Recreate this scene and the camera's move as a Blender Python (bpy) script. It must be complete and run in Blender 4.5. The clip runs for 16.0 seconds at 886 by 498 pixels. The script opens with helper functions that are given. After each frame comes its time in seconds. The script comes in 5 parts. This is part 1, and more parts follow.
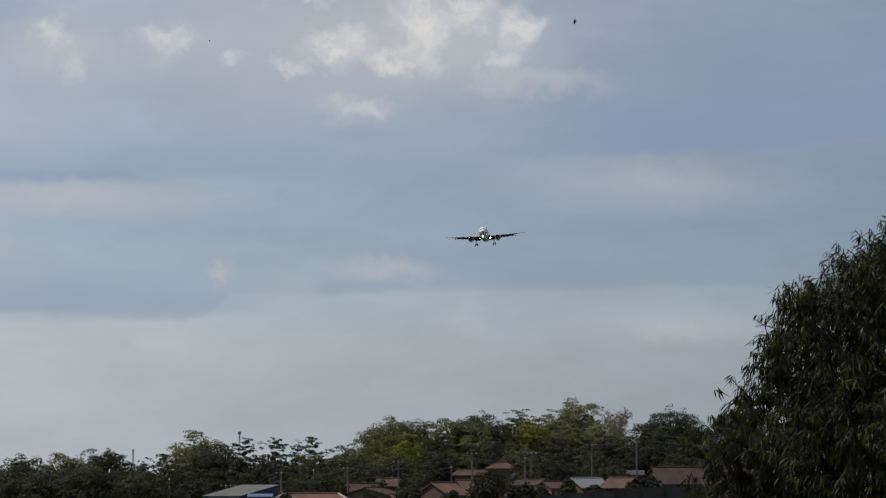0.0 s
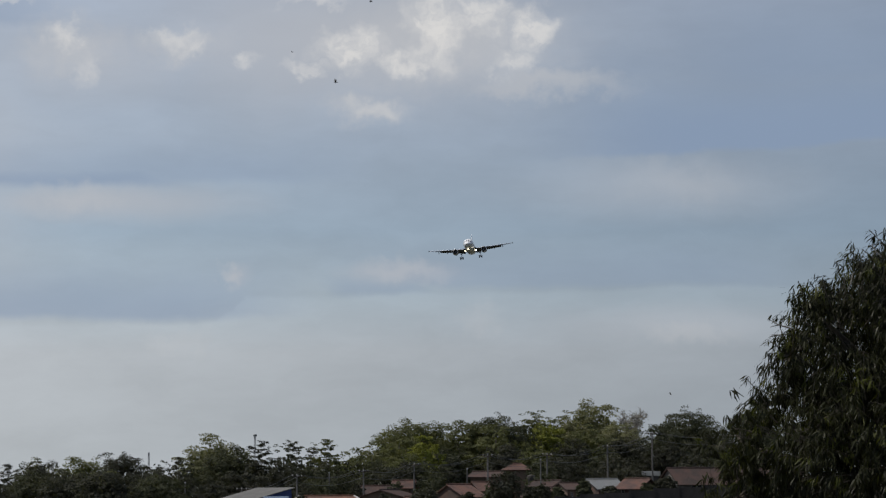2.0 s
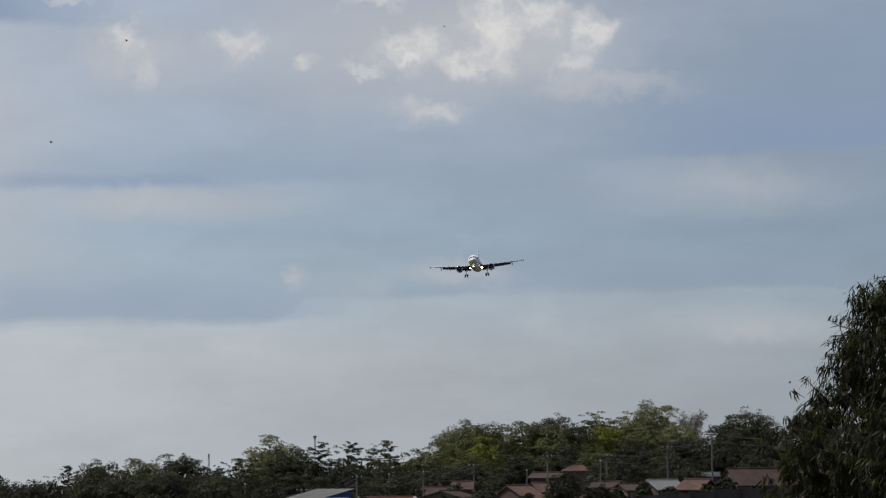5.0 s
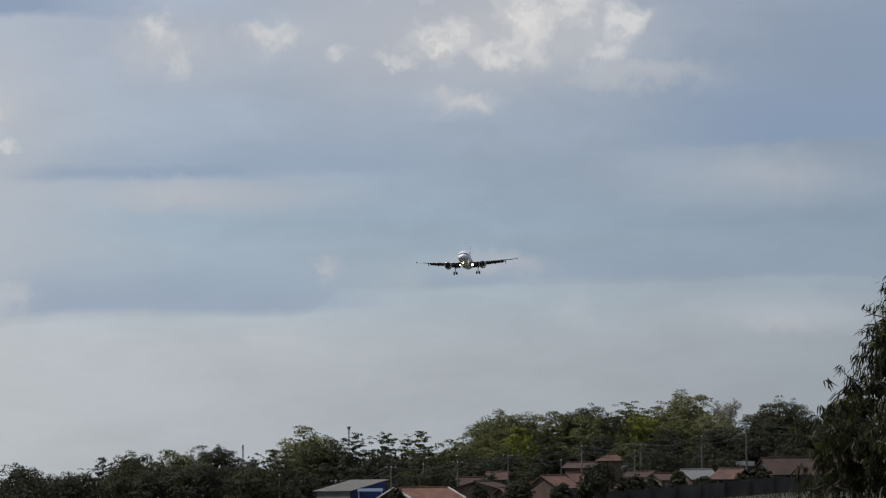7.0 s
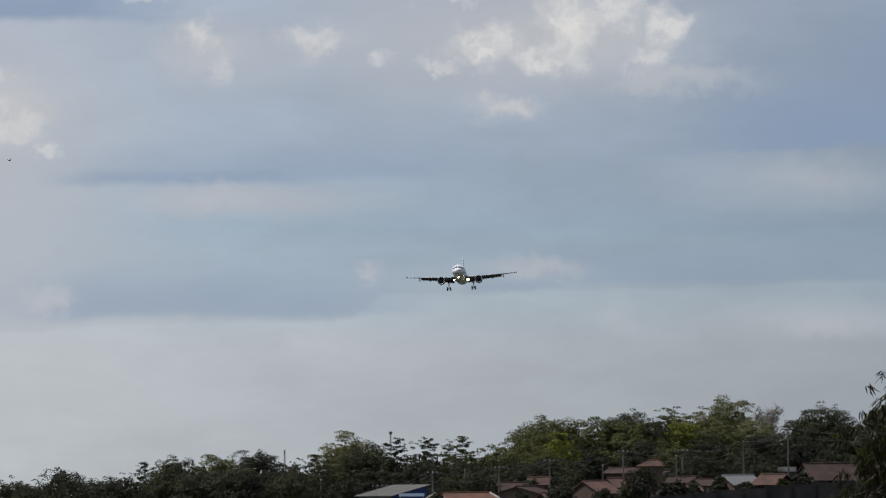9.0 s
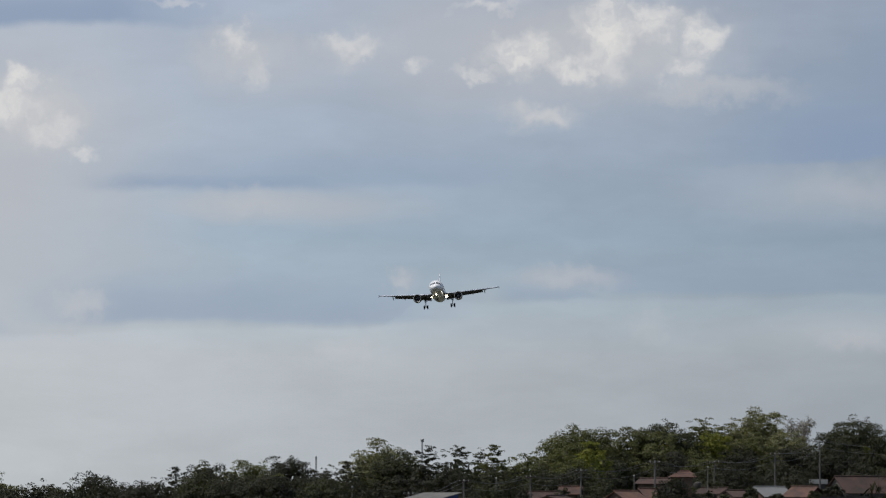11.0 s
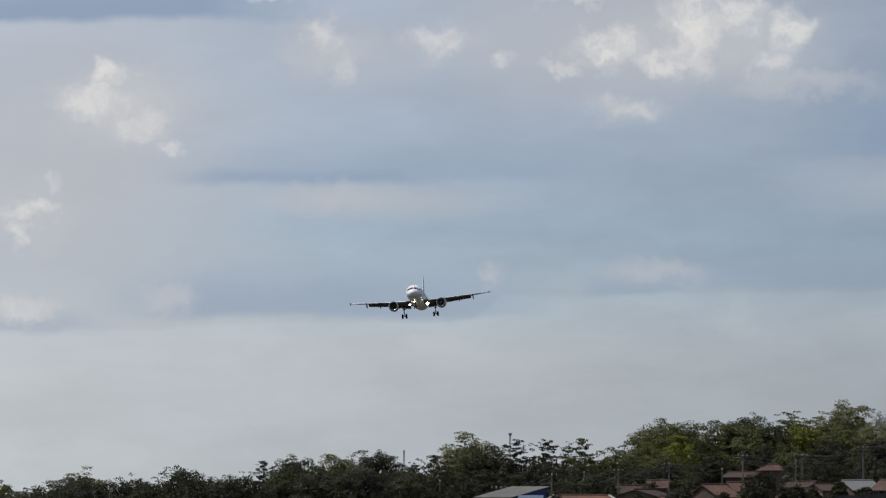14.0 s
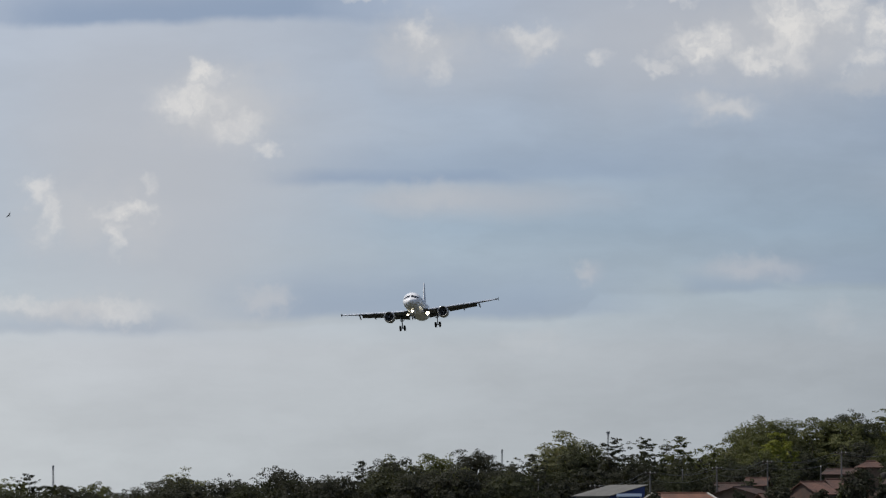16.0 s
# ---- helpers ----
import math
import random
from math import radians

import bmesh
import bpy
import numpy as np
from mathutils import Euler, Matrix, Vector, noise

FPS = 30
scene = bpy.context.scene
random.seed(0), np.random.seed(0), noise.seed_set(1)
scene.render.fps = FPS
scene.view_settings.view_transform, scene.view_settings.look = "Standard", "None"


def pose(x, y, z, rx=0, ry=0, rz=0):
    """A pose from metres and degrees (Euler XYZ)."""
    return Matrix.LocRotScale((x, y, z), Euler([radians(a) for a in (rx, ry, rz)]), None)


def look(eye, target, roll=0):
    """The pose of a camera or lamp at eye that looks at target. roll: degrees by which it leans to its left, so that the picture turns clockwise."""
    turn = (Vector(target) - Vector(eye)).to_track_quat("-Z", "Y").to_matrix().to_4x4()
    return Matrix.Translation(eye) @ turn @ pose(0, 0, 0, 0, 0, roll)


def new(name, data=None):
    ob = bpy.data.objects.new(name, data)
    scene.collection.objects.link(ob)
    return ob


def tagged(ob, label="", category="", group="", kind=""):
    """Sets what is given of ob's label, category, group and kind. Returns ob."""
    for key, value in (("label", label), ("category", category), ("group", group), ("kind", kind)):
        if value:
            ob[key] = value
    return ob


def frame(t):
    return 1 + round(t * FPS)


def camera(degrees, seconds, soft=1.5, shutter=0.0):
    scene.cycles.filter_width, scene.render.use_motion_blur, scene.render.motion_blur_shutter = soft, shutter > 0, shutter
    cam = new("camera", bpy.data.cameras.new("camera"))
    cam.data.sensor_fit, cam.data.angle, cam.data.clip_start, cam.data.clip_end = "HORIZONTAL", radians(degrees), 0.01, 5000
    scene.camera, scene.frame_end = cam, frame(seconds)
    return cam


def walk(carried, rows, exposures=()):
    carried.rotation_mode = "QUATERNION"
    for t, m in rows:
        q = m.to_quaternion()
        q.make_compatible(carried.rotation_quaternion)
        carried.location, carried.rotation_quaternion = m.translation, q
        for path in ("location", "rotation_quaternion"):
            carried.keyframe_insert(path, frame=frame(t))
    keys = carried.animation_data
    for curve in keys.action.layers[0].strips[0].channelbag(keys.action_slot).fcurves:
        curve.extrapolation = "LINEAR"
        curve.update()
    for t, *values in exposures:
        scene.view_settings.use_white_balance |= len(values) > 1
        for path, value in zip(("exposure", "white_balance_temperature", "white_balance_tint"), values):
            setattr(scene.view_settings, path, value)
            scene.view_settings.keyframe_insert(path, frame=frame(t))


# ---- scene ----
EYE = 1.7
LENS = 9.4
cam = camera(LENS, 16.0, soft=1.3)
# seconds, turn to the left, tilt up, roll; the camera is held in one place and swung after the aircraft
SWING = [
    (0, 0.0000, 2.6658, 0.000),
    (0.5, 0.0390, 2.6874, 0.241),
    (1, 0.0660, 2.6002, 0.293),
    (1.5, 0.1398, 2.6185, 0.416),
    (2, 0.1683, 2.6857, 0.298),
    (2.5, 0.1794, 2.7308, 0.265),
    (3, 0.3511, 2.7678, 0.276),
    (3.5, 0.5512, 2.7612, 0.290),
    (4, 0.6713, 2.7600, 0.258),
    (6.5, 1.0574, 2.6004, 0.570),
    (7, 1.1689, 2.6022, 0.582),
    (7.5, 1.3444, 2.6342, 0.468),
    (8, 1.4958, 2.6656, 0.406),
    (8.5, 1.5863, 2.6530, 0.541),
    (11, 1.9390, 2.7472, -0.212),
    (11.5, 2.0558, 2.7561, -0.209),
    (12, 2.2271, 2.7298, -0.146),
    (12.5, 2.4504, 2.6556, -0.153),
    (13, 2.5890, 2.6212, -0.075),
    (13.5, 2.6984, 2.6420, -0.156),
    (14, 2.8731, 2.6799, -0.135),
    (14.5, 3.1850, 2.6413, 0.154),
    (15, 3.3656, 2.6375, 0.230),
    (15.5, 3.5499, 2.6508, 0.291),
    (16, 3.9187, 2.6723, 0.216),
]
walk(cam, [(t, pose(0, 0, EYE, 90 + tilt, roll, turn)) for t, turn, tilt, roll in SWING], exposures=((0, -0.06), (4, -0.02), (8, -0.02), (12, 0.03), (16, 0.02)))


# ---- sky and sun ----
SUN_TO = Vector((-0.52, -0.06, 0.85)).normalized()
sun = new("sun", bpy.data.lights.new("sun", "SUN"))
sun.data.energy, sun.data.angle, sun.data.color = 3.0, radians(0.6), (1.0, 0.94, 0.85)
sun.matrix_world = look((0, 0, 60), Vector((0, 0, 60)) - SUN_TO)


class Nodes:
    """Short hand for node trees."""

    def __init__(self, tree):
        self.tree = tree
        tree.nodes.clear()

    def node(self, kind, operation=None, use_clamp=False, interpolation_type=None, data_type=None, blend_type=None, sky_type=None, sun_disc=None):
        n = self.tree.nodes.new(kind)
        if operation:
            n.operation = operation
        if use_clamp:
            n.use_clamp = True
        if interpolation_type:
            n.interpolation_type = interpolation_type
        if data_type:
            n.data_type = data_type
        if blend_type:
            n.blend_type = blend_type
        if sky_type:
            n.sky_type = sky_type
        if sun_disc is not None:
            n.sun_disc = sun_disc
        return n

    def feed(self, socket, value):
        if isinstance(value, bpy.types.NodeSocket):
            self.tree.links.new(value, socket)
        elif value is not None:
            socket.default_value = value

    def math(self, op, a, b=None, c=None, clamp=False):
        n = self.node("ShaderNodeMath", operation=op, use_clamp=clamp)
        for socket, value in zip(n.inputs, (a, b, c)):
            self.feed(socket, value)
        return n.outputs[0]

    def vec(self, op, a, b=None, scale=None):
        n = self.node("ShaderNodeVectorMath", operation=op)
        self.feed(n.inputs[0], a)
        self.feed(n.inputs[1], b)
        if scale is not None:
            self.feed(n.inputs["Scale"], scale)
        return n.outputs["Value" if op in ("LENGTH", "DOT_PRODUCT") else "Vector"]

    def noise(self, vector, scale, detail=4.0, rough=0.55, lac=2.0):
        n = self.node("ShaderNodeTexNoise")
        self.feed(n.inputs["Vector"], vector)
        n.inputs["Scale"].default_value, n.inputs["Detail"].default_value = scale, detail
        n.inputs["Roughness"].default_value, n.inputs["Lacunarity"].default_value = rough, lac
        return n

    def span(self, value, a, b, c=0.0, d=1.0, smooth=True):
        n = self.node("ShaderNodeMapRange", interpolation_type="SMOOTHSTEP" if smooth else "LINEAR")
        for i, v in enumerate((value, a, b, c, d)):
            self.feed(n.inputs[i], v)
        return n.outputs[0]

    def mix(self, fac, a, b, blend="MIX"):
        n = self.node("ShaderNodeMix", data_type="RGBA", blend_type=blend)
        self.feed(n.inputs[0], fac)
        self.feed(n.inputs[6], a if isinstance(a, bpy.types.NodeSocket) else (*a, 1))
        self.feed(n.inputs[7], b if isinstance(b, bpy.types.NodeSocket) else (*b, 1))
        return n.outputs[2]

    def ramp(self, fac, stops):
        n = self.node("ShaderNodeValToRGB")
        while len(n.color_ramp.elements) < len(stops):
            n.color_ramp.elements.new(0.5)
        for e, (at, col) in zip(n.color_ramp.elements, stops):
            e.position, e.color = at, (*col, 1)
        self.feed(n.inputs[0], fac)
        return n.outputs[0]


def build_sky():
    world = bpy.data.worlds.new("sky")
    scene.world = world
    world.use_nodes = True
    k = Nodes(world.node_tree)
    way = k.node("ShaderNodeTexCoord").outputs["Generated"]
    xyz = k.node("ShaderNodeSeparateXYZ")
    k.feed(xyz.inputs[0], way)
    az = k.math("MULTIPLY", k.math("ARCTAN2", xyz.outputs[0], xyz.outputs[1]), 57.2958)
    el = k.math("MULTIPLY", k.math("ARCSINE", xyz.outputs[2]), 57.2958)
    flat = k.node("ShaderNodeCombineXYZ")
    k.feed(flat.inputs[0], az), k.feed(flat.inputs[1], el)
    flat = flat.outputs[0]
    # uneven outlines: the place looked up is shifted by noise of three sizes
    big = k.vec("SUBTRACT", k.noise(flat, 0.55, 2).outputs["Color"], (0.5, 0.5, 0.5))
    mid = k.vec("SUBTRACT", k.noise(flat, 2.6, 3).outputs["Color"], (0.5, 0.5, 0.5))
    fine = k.vec("SUBTRACT", k.noise(flat, 8.0, 4, 0.6).outputs["Color"], (0.5, 0.5, 0.5))
    soft = k.vec("ADD", flat, k.vec("MULTIPLY", big, (0.9, 0.25, 0)))
    soft = k.vec("ADD", soft, k.vec("MULTIPLY", mid, (0.35, 0.10, 0)))
    puffy = k.vec("ADD", flat, k.vec("MULTIPLY", mid, (0.62, 0.55, 0)))
    puffy = k.vec("ADD", puffy, k.vec("MULTIPLY", fine, (0.22, 0.22, 0)))

    def oval(place, cx, cy, rx, ry, strength, inner):
        d = k.vec("LENGTH", k.vec("MULTIPLY", k.vec("SUBTRACT", place, (cx, cy, 0)), (1 / rx, 1 / ry, 0)))
        return k.span(d, 1.45, inner * 0.5, 0.0, strength)

    def band(cx, edge, rx, up, strength, slope=0.0, sharp=0.06):
        """A stratus bank: a clear lower edge and a slow fade upwards and to the sides."""
        s = k.node("ShaderNodeSeparateXYZ")
        k.feed(s.inputs[0], soft)
        over = k.math("SUBTRACT", s.outputs[1], k.math("MULTIPLY_ADD", k.math("SUBTRACT", s.outputs[0], cx), slope, edge))
        low = k.span(over, -sharp, sharp)
        high = k.span(over, up, up * 0.15)
        side = k.span(k.math("ABSOLUTE", k.math("SUBTRACT", s.outputs[0], cx)), rx * 1.2, rx * 0.45)
        return k.math("MULTIPLY", k.math("MULTIPLY", low, high), k.math("MULTIPLY", side, strength))

    def union(masks):
        total = masks[0]
        for m in masks[1:]:
            total = k.math("MAXIMUM", total, m)
        return total

    tone = k.ramp(k.math("DIVIDE", el, 8.0), [(0.0, (0.376, 0.405, 0.434)), (0.20, (0.373, 0.402, 0.436)), (0.27, (0.345, 0.402, 0.455)),
                                             (0.36, (0.295, 0.370, 0.455)), (0.48, (0.315, 0.375, 0.462)), (0.70, (0.335, 0.385, 0.475)), (1.0, (0.34, 0.39, 0.48))])
    tone = k.mix(1.0, tone, k.mix(k.span(az, -9.5, 5.0, smooth=False), (1.41, 1.385, 1.34), (0.79, 0.825, 0.855)), "MULTIPLY")
    mott = k.noise(k.vec("MULTIPLY", soft, (0.5, 1.5, 0)), 1.1, 5, 0.6).outputs[0]
    tone = k.vec("SCALE", tone, scale=k.span(mott, 0.25, 0.75, 0.94, 1.06))
    # pale veils
    veil = union([
        oval(soft, -1.11, 4.90, 2.3, 0.8, 0.75, 0.1), oval(soft, -6.99, 3.39, 2.5, 2.2, 0.85, 0.1),
        oval(soft, -3.81, 3.18, 1.6, 0.22, 0.65, 0.1), oval(soft, -0.56, 2.43, 0.65, 0.14, 0.6, 0.2),
        oval(soft, 2.50, 1.86, 1.5, 0.20, 0.35, 0.1), oval(soft, 2.20, 3.33, 1.6, 0.35, 0.35, 0.1),
        oval(soft, -7.71, 2.04, 1.3, 0.25, 0.6, 0.2), oval(soft, -2.43, 2.37, 0.15, 0.12, 0.5, 0.2),
        oval(soft, -3.81, 4.72, 1.4, 0.5, 0.45, 0.1)])
    tone = k.mix(veil, tone, (0.465, 0.482, 0.520))
    # low pale haze with a stepped upper edge
    s = k.node("ShaderNodeSeparateXYZ")
    k.feed(s.inputs[0], soft)
    brim = k.math("MULTIPLY_ADD", s.outputs[0], 0.022, k.span(s.outputs[0], -2.62, -2.30, 1.98, 2.20))
    under = k.math("SUBTRACT", s.outputs[1], brim)
    haze = k.math("MULTIPLY", k.span(under, 0.035, -0.035), k.span(under, -1.1, -0.1, 0.0, 0.42))
    tone = k.mix(haze, tone, k.vec("SCALE", tone, scale=1.16))
    # blue-grey banks
    dark = union([
        band(-3.42, 3.41, 2.3, 0.60, 0.36, 0.004), band(-4.30, 3.38, 1.5, 0.30, 0.62, 0.0), band(4.00, 3.80, 3.1, 1.15, 0.92, 0.055, 0.045), band(4.60, 4.30, 2.6, 1.6, 0.55, 0.03, 0.35), band(1.30, 2.27, 2.6, 0.60, 0.34, 0.0),
        band(-4.11, 1.95, 2.3, 0.75, 0.55, 0.0), band(-6.69, 5.09, 2.4, 0.7, 0.85, 0.01), band(-7.71, 1.80, 1.4, 0.35, 0.3, 0.0),
        band(-0.87, 2.19, 0.6, 0.3, 0.35, 0.0), band(2.38, 4.42, 1.2, 0.7, 0.30, 0.0, 0.3)])
    tone = k.mix(dark, tone, (0.245, 0.322, 0.452))
    # sunlit cumulus tops, dim skirts first
    skirt = union([
        oval(puffy, -0.02, 4.90, 1.15, 0.5, 0.5, 0.2), oval(puffy, -0.93, 4.18, 0.42, 0.18, 0.6, 0.1), oval(puffy, 0.88, 4.42, 0.85, 0.16, 0.5, 0.1),
        oval(puffy, -4.11, 4.87, 0.5, 0.3, 0.5, 0.1), oval(puffy, -2.97, 4.87, 0.5, 0.18, 0.5, 0.1), oval(puffy, -6.27, 4.18, 0.75, 0.45, 0.65, 0.2),
        oval(puffy, -7.59, 3.00, 0.85, 0.4, 0.5, 0.1), oval(puffy, -7.77, 2.02, 0.85, 0.18, 0.55, 0.1), oval(puffy, -5.82, 2.12, 0.25, 0.17, 0.5, 0.1),
        oval(puffy, 2.44, 1.78, 0.50, 0.13, 0.26, 0.1), oval(puffy, 0.22, 1.95, 0.25, 0.16, 0.2, 0.1), oval(puffy, -2.91, 1.72, 0.38, 0.13, 0.2, 0.1),
        oval(puffy, -2.42, 2.39, 0.16, 0.11, 0.4, 0.1), oval(puffy, -0.56, 2.45, 0.5, 0.11, 0.25, 0.1), oval(puffy, -4.05, 3.24, 0.5, 0.14, 0.25, 0.1),
        oval(puffy, 2.38, 3.39, 0.6, 0.25, 0.15, 0.1)])
    tone = k.mix(skirt, tone, (0.54, 0.545, 0.56))
    lit = union([
        oval(puffy, -0.19, 5.05, 0.27, 0.42, 1.0, 0.45), oval(puffy, 0.26, 5.18, 0.30, 0.25, 0.85, 0.35), oval(puffy, 0.79, 5.03, 0.22, 0.25, 0.9, 0.3),
        oval(puffy, 0.61, 4.69, 0.24, 0.17, 0.75, 0.3), oval(puffy, -1.11, 4.79, 0.36, 0.20, 0.95, 0.35), oval(puffy, -0.56, 4.69, 0.38, 0.11, 0.85, 0.3),
        oval(puffy, -1.62, 4.62, 0.24, 0.08, 0.6, 0.2), oval(puffy, -2.22, 4.68, 0.14, 0.08, 0.55, 0.3), oval(puffy, -3.00, 4.94, 0.32, 0.11, 0.5, 0.25),
        oval(puffy, -2.76, 4.84, 0.15, 0.10, 0.5, 0.25), oval(puffy, -4.12, 4.97, 0.22, 0.14, 0.65, 0.3), oval(puffy, -3.93, 4.63, 0.13, 0.15, 0.42, 0.2),
        oval(puffy, -0.90, 4.20, 0.30, 0.11, 0.3, 0.1), oval(puffy, -6.42, 4.49, 0.19, 0.15, 1.0, 0.4), oval(puffy, -6.60, 4.24, 0.42, 0.17, 0.8, 0.35),
        oval(puffy, -6.12, 3.97, 0.30, 0.16, 0.65, 0.2), oval(puffy, -5.82, 3.71, 0.22, 0.08, 0.75, 0.2), oval(puffy, -8.19, 3.30, 0.16, 0.19, 0.7, 0.35),
        oval(puffy, -8.07, 3.00, 0.13, 0.20, 0.7, 0.2), oval(puffy, -7.28, 3.08, 0.30, 0.09, 0.8, 0.4), oval(puffy, -7.40, 2.76, 0.10, 0.20, 0.7, 0.2),
        oval(puffy, -7.04, 3.33, 0.10, 0.10, 0.5, 0.1), oval(puffy, -7.38, 2.00, 0.36, 0.14, 0.45, 0.2), oval(puffy, -8.32, 2.07, 0.45, 0.10, 0.4, 0.2),
        oval(puffy, -4.83, 5.30, 0.25, 0.05, 0.4, 0.2), oval(puffy, -1.47, 5.31, 0.35, 0.06, 0.6, 0.2)])
    grain = k.span(k.noise(puffy, 4.5, 5, 0.6).outputs[0], 0.30, 0.62, 0.40, 1.0)
    tone = k.mix(k.math("MULTIPLY", k.math("MULTIPLY", lit, 0.86), grain), tone, (0.735, 0.722, 0.705))
    # the rest of the sky, overhead and behind
    air = k.node("ShaderNodeTexSky", sky_type="NISHITA", sun_disc=False)
    air.sun_elevation, air.sun_rotation = math.asin(SUN_TO.z), math.atan2(SUN_TO.x, SUN_TO.y)
    open_sky = k.vec("SCALE", air.outputs[0], scale=0.085)
    cover = k.span(k.noise(way, 3.2, 6, 0.6).outputs[0], 0.42, 0.66, 0.1, 0.8)
    open_sky = k.mix(cover, open_sky, (0.40, 0.42, 0.46))
    tone = k.mix(k.span(el, 6.2, 14.0), tone, open_sky)
    back = k.node("ShaderNodeBackground")
    k.feed(back.inputs[0], tone)
    out = k.node("ShaderNodeOutputWorld")
    world.node_tree.links.new(back.outputs[0], out.inputs[0])


build_sky()


# ---- materials ----
def surface(name, base, rough=0.7, metal=0.0, gloss=0.5, vary=0.25, scale=2.0, fine=20.0, bump=0.0, second=None, island=0.0, glow=None, coat=0.0, through_light=0.0, each=0.0):
    """A worn surface: base colour with broad stains and fine grain; second is the stains' colour; island varies every loose piece, each every object."""
    m = bpy.data.materials.new(name)
    m.use_nodes = True
    k = Nodes(m.node_tree)
    out, b = k.node("ShaderNodeOutputMaterial"), k.node("ShaderNodeBsdfPrincipled")
    spot = k.node("ShaderNodeTexCoord").outputs["Object"]
    broad, grain = k.noise(spot, scale, 4).outputs[0], k.noise(spot, fine, 3).outputs[0]
    col = k.mix(k.span(broad, 0.35, 0.68), base, second or tuple(c * (1 - vary) for c in base))
    col = k.mix(k.span(grain, 0.3, 0.7, 0.0, 0.6), col, k.vec("SCALE", col, scale=1 - vary * 0.8))
    if island:
        rnd = k.node("ShaderNodeNewGeometry").outputs["Random Per Island"]
        col = k.vec("SCALE", col, scale=k.span(rnd, 0, 1, 1 - island, 1 + island, smooth=False))
    if each:
        rnd = k.node("ShaderNodeObjectInfo").outputs["Random"]
        col = k.vec("SCALE", col, scale=k.span(rnd, 0, 1, 1 - each, 1 + each, smooth=False))
    k.feed(b.inputs["Base Color"], col)
    k.feed(b.inputs["Roughness"], k.span(grain, 0.2, 0.8, max(rough - 0.08, 0.02), min(rough + 0.08, 1.0)))
    b.inputs["Metallic"].default_value = metal
    b.inputs["Specular IOR Level"].default_value = gloss
    if coat:
        b.inputs["Coat Weight"].default_value = coat
    if glow:
        b.inputs["Emission Color"].default_value = (*glow[:3], 1)
        b.inputs["Emission Strength"].default_value = glow[3]
    if bump:
        n = k.node("ShaderNodeBump")
        n.inputs["Strength"].default_value, n.inputs["Distance"].default_value = bump, 0.05
        k.feed(n.inputs["Height"], grain)
        k.feed(b.inputs["Normal"], n.outputs[0])
    shader = b.outputs[0]
    if through_light:
        t = k.node("ShaderNodeBsdfTranslucent")
        k.feed(t.inputs[0], k.mix(1.0, col, (1.0, 1.0, 0.45), "MULTIPLY"))
        s = k.node("ShaderNodeMixShader")
        s.inputs[0].default_value = through_light
        m.node_tree.links.new(shader, s.inputs[1]), m.node_tree.links.new(t.outputs[0], s.inputs[2])
        shader = s.outputs[0]
    m.node_tree.links.new(shader, out.inputs[0])
    return m


def leaf_paint(name, base, second, rough=0.65, see=0.32, island=0.35):
    return surface(name, base, rough, gloss=0.18, second=second, scale=0.45, fine=3.0, vary=0.3, island=island, through_light=see, each=0.12)


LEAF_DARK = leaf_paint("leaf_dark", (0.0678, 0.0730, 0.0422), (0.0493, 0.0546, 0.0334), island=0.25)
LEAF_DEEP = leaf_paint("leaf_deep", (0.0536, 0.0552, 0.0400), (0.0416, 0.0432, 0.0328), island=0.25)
LEAF_MID = leaf_paint("leaf_mid", (0.126, 0.132, 0.057), (0.088, 0.096, 0.043), island=0.25)
LEAF_LIGHT = leaf_paint("leaf_light", (0.202, 0.201, 0.112), (0.147, 0.150, 0.081), island=0.25)
LEAF_FRESH = leaf_paint("leaf_fresh", (0.219, 0.232, 0.047), (0.156, 0.168, 0.038), island=0.25)
LEAF_MANGO = leaf_paint("leaf_mango", (0.0338, 0.0367, 0.0144), (0.0216, 0.0238, 0.0094), rough=0.5, see=0.28, island=0.6)
LEAF_YOUNG = leaf_paint("leaf_young", (0.0891, 0.0990, 0.0198), (0.0561, 0.0647, 0.0145), rough=0.45, see=0.38, island=0.4)
BARK = surface("bark", (0.10, 0.085, 0.065), 0.9, vary=0.4, scale=3, fine=25, bump=0.5)
BARK_PALE = surface("bark_pale", (0.26, 0.24, 0.21), 0.9, vary=0.35, scale=2, fine=18, bump=0.4)
GRASS = surface("dry_grass", (0.051, 0.047, 0.028), 0.95, second=(0.035, 0.041, 0.020), scale=0.06, fine=1.5, vary=0.35, bump=0.5)
BLADES = surface("grass_blades", (0.048, 0.044, 0.023), 0.8, second=(0.035, 0.035, 0.017), scale=0.15, fine=3, island=0.3)
TILE = surface("clay_tiles", (0.117, 0.058, 0.042), 0.85, second=(0.062, 0.036, 0.030), scale=0.7, fine=5, vary=0.4, bump=0.4, each=0.15)
TILE_OLD = surface("old_clay_tiles", (0.073, 0.039, 0.031), 0.88, second=(0.039, 0.027, 0.023), scale=0.6, fine=5, vary=0.4, bump=0.4, each=0.15)
TILE_NEW = surface("orange_clay_tiles", (0.179, 0.082, 0.051), 0.85, second=(0.101, 0.053, 0.039), scale=0.8, fine=5, vary=0.35, bump=0.4)
SHEET = surface("grey_metal_sheet", (0.186, 0.192, 0.192), 0.55, 0.2, second=(0.167, 0.167, 0.161), scale=0.5, fine=6, vary=0.2)
